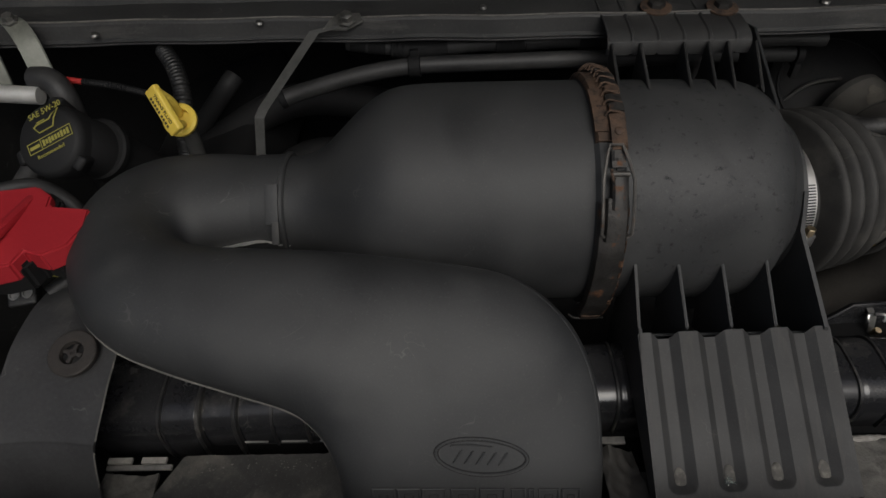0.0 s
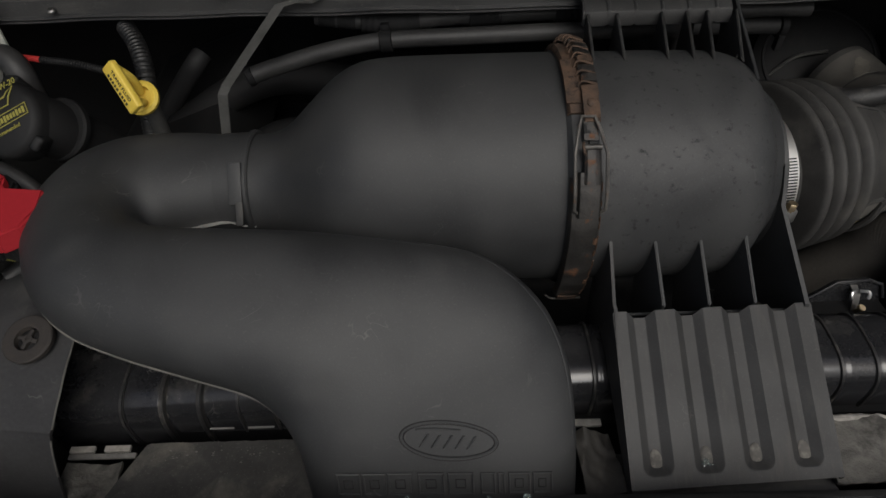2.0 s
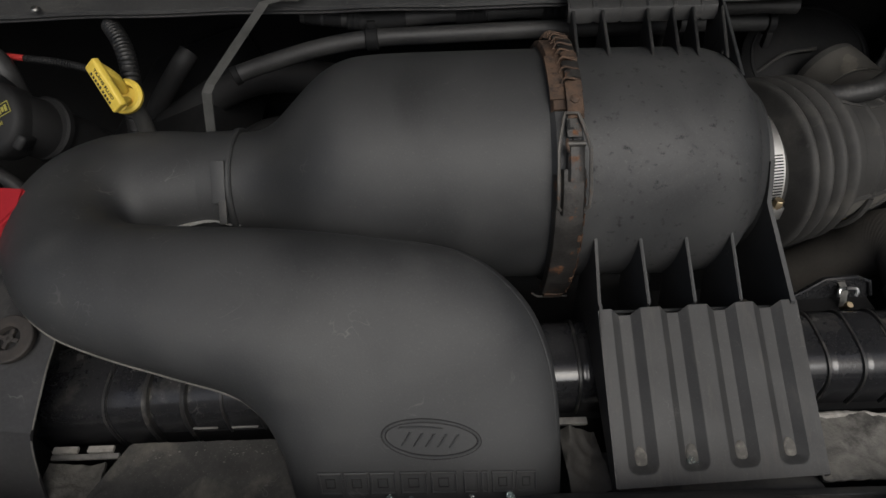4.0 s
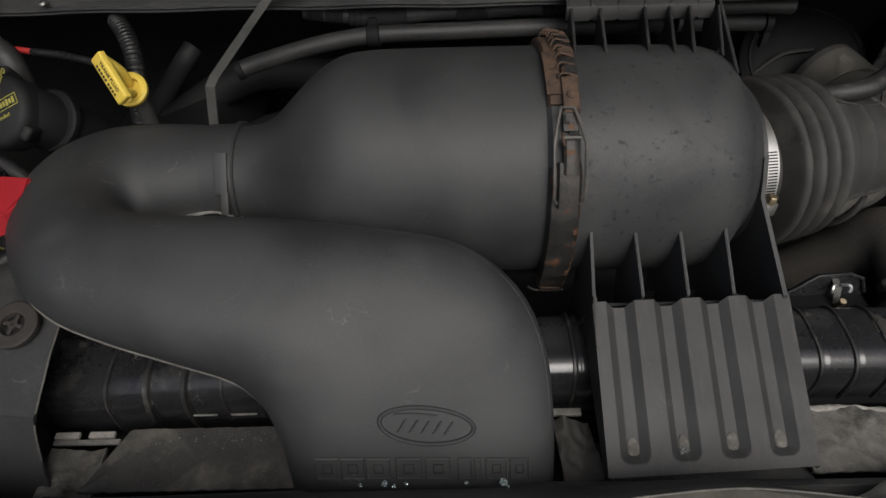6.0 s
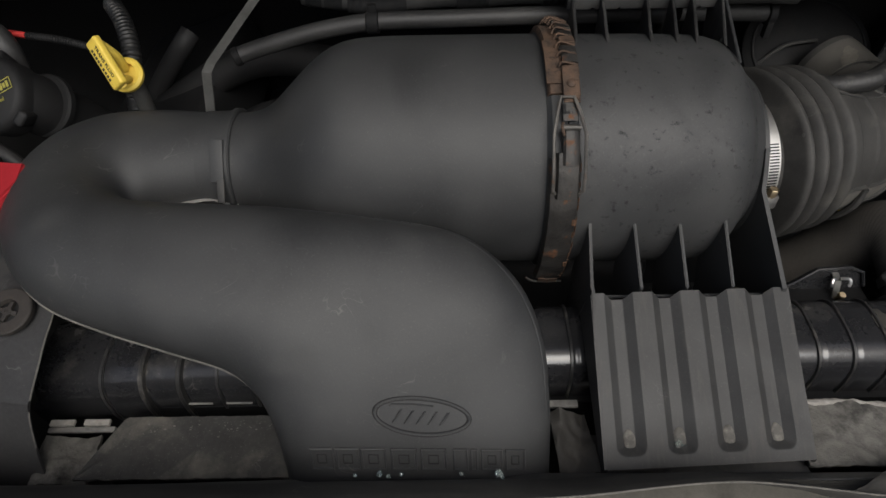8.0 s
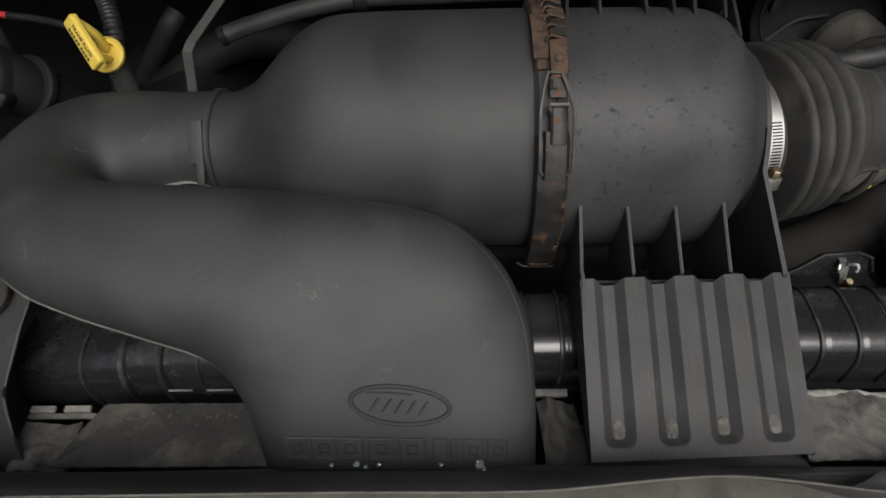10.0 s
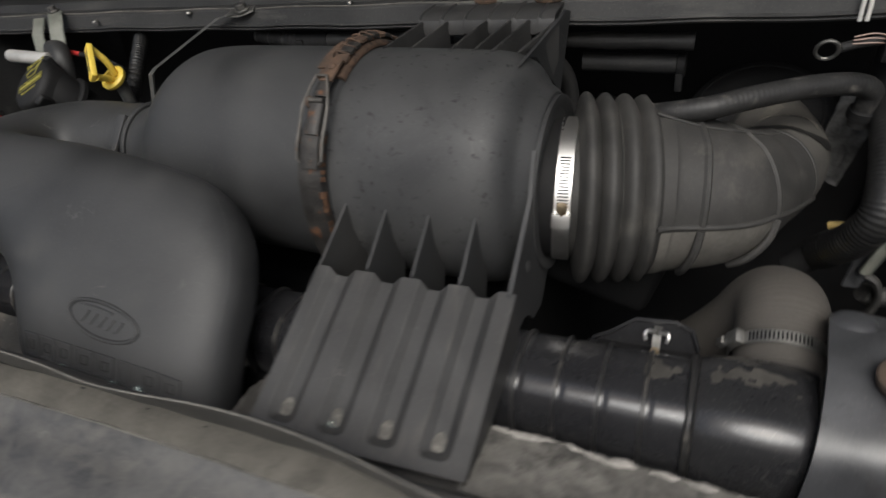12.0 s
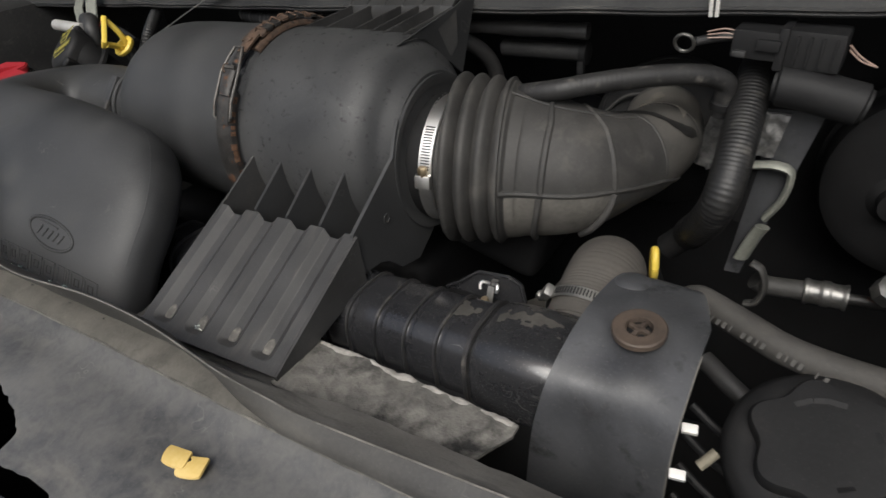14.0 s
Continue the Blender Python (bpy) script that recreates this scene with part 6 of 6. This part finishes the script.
part("sleeve", tube([(0.708, 0.655, 1.180), (0.73, 0.655, 1.178), (0.765, 0.655, 1.170), (0.785, 0.655, 1.165)], lambda s, k: 0.019 - 0.004 * (k < 0.05) - 0.004 * (k > 0.95), 24, 8), DARK_CAP, boot)

bk = thing("side_bracket", (0.72, 0.67, 0.98), "dull steel bracket plate with green-grey plastic loops", "bracket")
part("plate", prism([(0.704, 0.672, 1.150), (0.757, 0.672, 1.150), (0.742, 0.672, 1.09), (0.706, 0.672, 0.955), (0.690, 0.672, 0.955), (0.708, 0.672, 1.09)], (0, 0.003, 0), 0.0008), SHEET_BLACK, bk)
part("casting", sheet([[(x - 0.012 * (1.158 - z) / 0.06, 0.660 + 0.006 * noise.noise(Vector((x * 90, 0, z * 90))), z) for x in np.linspace(0.702, 0.730, 14)] for z in np.linspace(1.105, 1.150, 18)], (0, 0.006, 0)), ALUMINIUM, bk, "rough cast metal lug")
part("loop", tube([(0.704, 0.664, 1.094), (0.724, 0.662, 1.097), (0.738, 0.662, 1.090), (0.735, 0.662, 1.062), (0.722, 0.664, 1.036)], 0.0078, 10, 6, flat=0.5), OLIVE, bk, "pale green plastic loop")
part("loop", tube([(0.722, 0.664, 1.025), (0.716, 0.664, 1.012), (0.706, 0.664, 0.982)], 0.0095, 10, 6, flat=0.5), OLIVE, bk, "pale green plastic loop")
part("inner_block", block((0.03, 0.02, 0.075), pose(0.703, 0.685, 1.055, 0, 12, 0), 0.004), DARK, bk)

oild = thing("oil_dipstick", (0.64, 0.56, 0.95), "yellow plastic oil dipstick ring handle", "dipstick")
part("handle", tube([(0.626 + 0.0035 * math.cos(a), 0.609 - 0.010 * math.cos(a), 0.990 + 0.0165 * math.sin(a)) for a in np.linspace(0, 2 * math.pi, 21)], 0.0044, 10, 1), YELLOW, oild)
part("handle_web", block((0.004, 0.014, 0.024), pose(0.6265, 0.609, 0.989, 0, 0, 18), 0.0018), YELLOW_FADED, oild)
part("tube", tube([(0.627, 0.612, 0.978), (0.632, 0.63, 0.94), (0.64, 0.66, 0.88)], 0.006, 12, 6), DARK, oild)

# ---- heater hose, pipes, brake booster and filler cap at the wing ----
hp = [(0.670, 0.508, 0.990), (0.676, 0.498, 1.025), (0.688, 0.490, 1.040), (0.702, 0.482, 1.042), (0.731, 0.468, 1.040), (0.765, 0.455, 1.036), (0.81, 0.452, 1.031), (0.88, 0.46, 1.02), (0.97, 0.47, 1.0)]
heater = thing("coolant_hose", (0.75, 0.5, 0.98), "dusty grey-brown rubber coolant hose with pale printing", "hose")
part("hose", tube(hp, 0.0125, 20, 10), HOSE_GREY, heater)
for k, a in enumerate((0.706, 0.711, 0.716, 0.721, 0.731, 0.736, 0.741, 0.746, 0.758, 0.763, 0.768, 0.773, 0.784, 0.790)):
    c = Vector((a, 0.4575 - 0.35 * (a - 0.712), 1.0405 - 0.09 * (a - 0.712)))
    part("print_bar", block((0.0028 if k % 3 else 0.0012, 0.0050, 0.0005), frame_at(c + Vector((0, -0.0065, 0.0106)), (0.9, -0.35, -0.08), (0, 0.8, 0.6)), 0), GREY_INK, heater, smooth=False)
pipe("coolant_hose", [(0.70, 0.50, 0.975), (0.74, 0.475, 0.965), (0.80, 0.45, 0.945), (0.88, 0.44, 0.92)], 0.009, BLACK_HOSE, "black hose below the coolant hose")
for k in range(4):
    pipe("brake_line", [(0.705, 0.43 - 0.015 * k, 0.985 - 0.02 * k), (0.73, 0.42 - 0.015 * k, 0.975 - 0.02 * k), (0.76, 0.415 - 0.015 * k, 0.965 - 0.02 * k), (0.80, 0.43, 0.94 - 0.02 * k)], 0.0035, DARK_CAP, "thin black brake line", "pipe", 8)
ac = thing("refrigerant_line", (0.79, 0.72, 0.9), "rubber refrigerant line with a crimped silver fitting", "pipe")
part("rubber", tube([(0.722, 0.715, 0.925), (0.735, 0.718, 0.918), (0.776, 0.720, 0.920)], 0.0118, 16, 6), RUBBER, ac)
part("crimp", tube([(0.774, 0.720, 0.920), (0.795, 0.7202, 0.921), (0.818, 0.7205, 0.921)], lambda s, k: 0.0140 + 0.0014 * (abs(k - 0.06) < 0.05 or abs(k - 0.5) < 0.08 or k > 0.9), 20, 10), STEEL, ac, "crimped silver ferrule")
part("pipe_end", tube([(0.817, 0.7205, 0.921), (0.84, 0.72, 0.922), (0.88, 0.715, 0.925)], 0.0065, 12, 5), RUST, ac)
part("nut", lathe([(-0.012, 0.013), (-0.010, 0.0165), (0.008, 0.0165), (0.012, 0.012), (0.012, 0)], (0.852, 0.70, 0.955), (0.3, -0.5, 0.8), 8), STEEL, ac)
pc2 = thing("pipe_clip", (0.725, 0.71, 0.9), "grey plastic pipe saddle", "clip")
part("saddle", tube([(0.716, 0.705, 0.955), (0.728, 0.703, 0.948), (0.734, 0.703, 0.925), (0.728, 0.703, 0.902), (0.716, 0.705, 0.895)], 0.0065, 10, 5, flat=0.6), RUBBER, pc2)
boo = thing("brake_booster", (0.87, 0.80, 0.85), "large black brake booster drum in the shade", "brake booster")
part("drum", lathe([(0.0, 0.02), (0.0, 0.10), (0.012, 0.118), (0.03, 0.122), (0.05, 0.122), (0.055, 0.127), (0.06, 0.122), (0.11, 0.11), (0.115, 0.03)], (0.885, 0.80, 1.02), (0, 1, 0), 48), DARK, boo)
part("stud", lathe([(-0.02, 0.018), (-0.006, 0.02), (0.0, 0.03)], (0.845, 0.80, 1.01), (0, 1, 0), 24), DARK, boo)
part("stud_tip", lathe([(-0.024, 0.004), (-0.021, 0.006), (-0.02, 0.006)], (0.845, 0.80, 1.01), (0, 1, 0), 12), STEEL, boo)

capt = thing("coolant_tank_cap", (0.80, 0.39, 0.97), "large black ribbed coolant reservoir cap", "cap")
cn_ = Vector((-0.05, -0.30, 0.95)).normalized()
cc = Vector((0.806, 0.386, 1.025))
part("rim", lathe([(-0.05, 0.062), (-0.012, 0.0655), (-0.004, 0.064), (0.002, 0.058), (0.004, 0.050), (0.004, 0)], cc, cn_, 48), DARK_GLOSS, capt)
prof = []
lob = []
ux = cn_.orthogonal().normalized()
uy = cn_.cross(ux)
for lift, sh in ((0.003, 1.0), (0.012, 1.0), (0.015, 0.96), (0.0155, 0.85)):
    lob.append([cc + cn_ * lift + (ux * math.cos(a) + uy * math.sin(a)) * sh * (0.046 + 0.0045 * math.cos(6 * a)) for a in (2 * math.pi * k / 72 for k in range(72))])
part("grip", skin(lob), DARK_GLOSS, capt)
for a, w in ((40, 0.012), (58, 0.008), (78, 0.012), (-20, 0.008), (-110, 0.010)):
    p = cc + cn_ * 0.0160 + (ux * math.cos(radians(a)) + uy * math.sin(radians(a))) * 0.031
    part("embossed_bar", block((w, 0.004, 0.0008), frame_at(p, cn_.cross(p - cc), p - cc), 0), DARK_GLOSS, capt, smooth=False)
for p in ((0.7145, 0.3647, 1.028), (0.7148, 0.3347, 1.0135)):
    solo("white_clip", block((0.011, 0.007, 0.006), pose(*p, 25, 0, 10), 0.0012), WHITE, "small white plastic clip on the bracket edge", "clip", "bracket clips")
pipe("tan_plug", [(0.7243, 0.3628, 0.996), (0.7293, 0.3678, 1.001), (0.7333, 0.3728, 1.0045)], 0.0038, TAN, "tan plastic plug beside the cap", "plug")

plug = thing("loom_plug", (0.65, 0.62, 0.98), "black moulded plug at the loom's end", "connector")
part("plug_body", tube([(0.6470, 0.664, 1.004), (0.638, 0.669, 0.993), (0.622, 0.672, 0.975)], 0.0150, 16, 5), DARK, plug)

# ---- final seats of the things at the wing and the cowl ----
settle(rt, -0.0123, 0.046, -0.0156, 1.05)
settle(cn, -0.0073, 0.035, -0.0124, 1.03)
settle(boot, -0.0061, 0.035, -0.0135, 1.03)
settle(bk, -0.0077, 0.032, -0.0177, 1.03)
settle(ac, -0.0072, 0.030, -0.0197, 1.02)
settle(pc2, -0.0082, 0.027, -0.0185, 1.02)
settle(boo, -0.0098, 0.0171, -0.0097)
settle(capt, -0.0090, 0.0090, -0.0110)
settle(heater, -0.0006, 0.0145, -0.0038)
settle(oild, -0.0083, 0.025, -0.0166, 1.02)
settle(right, 0.0020, 0.0120, 0.0030)
settle(yc, 0.0080, 0.0042, 0.0018)
settle(sc, 0.0040, 0.0010, -0.0025)
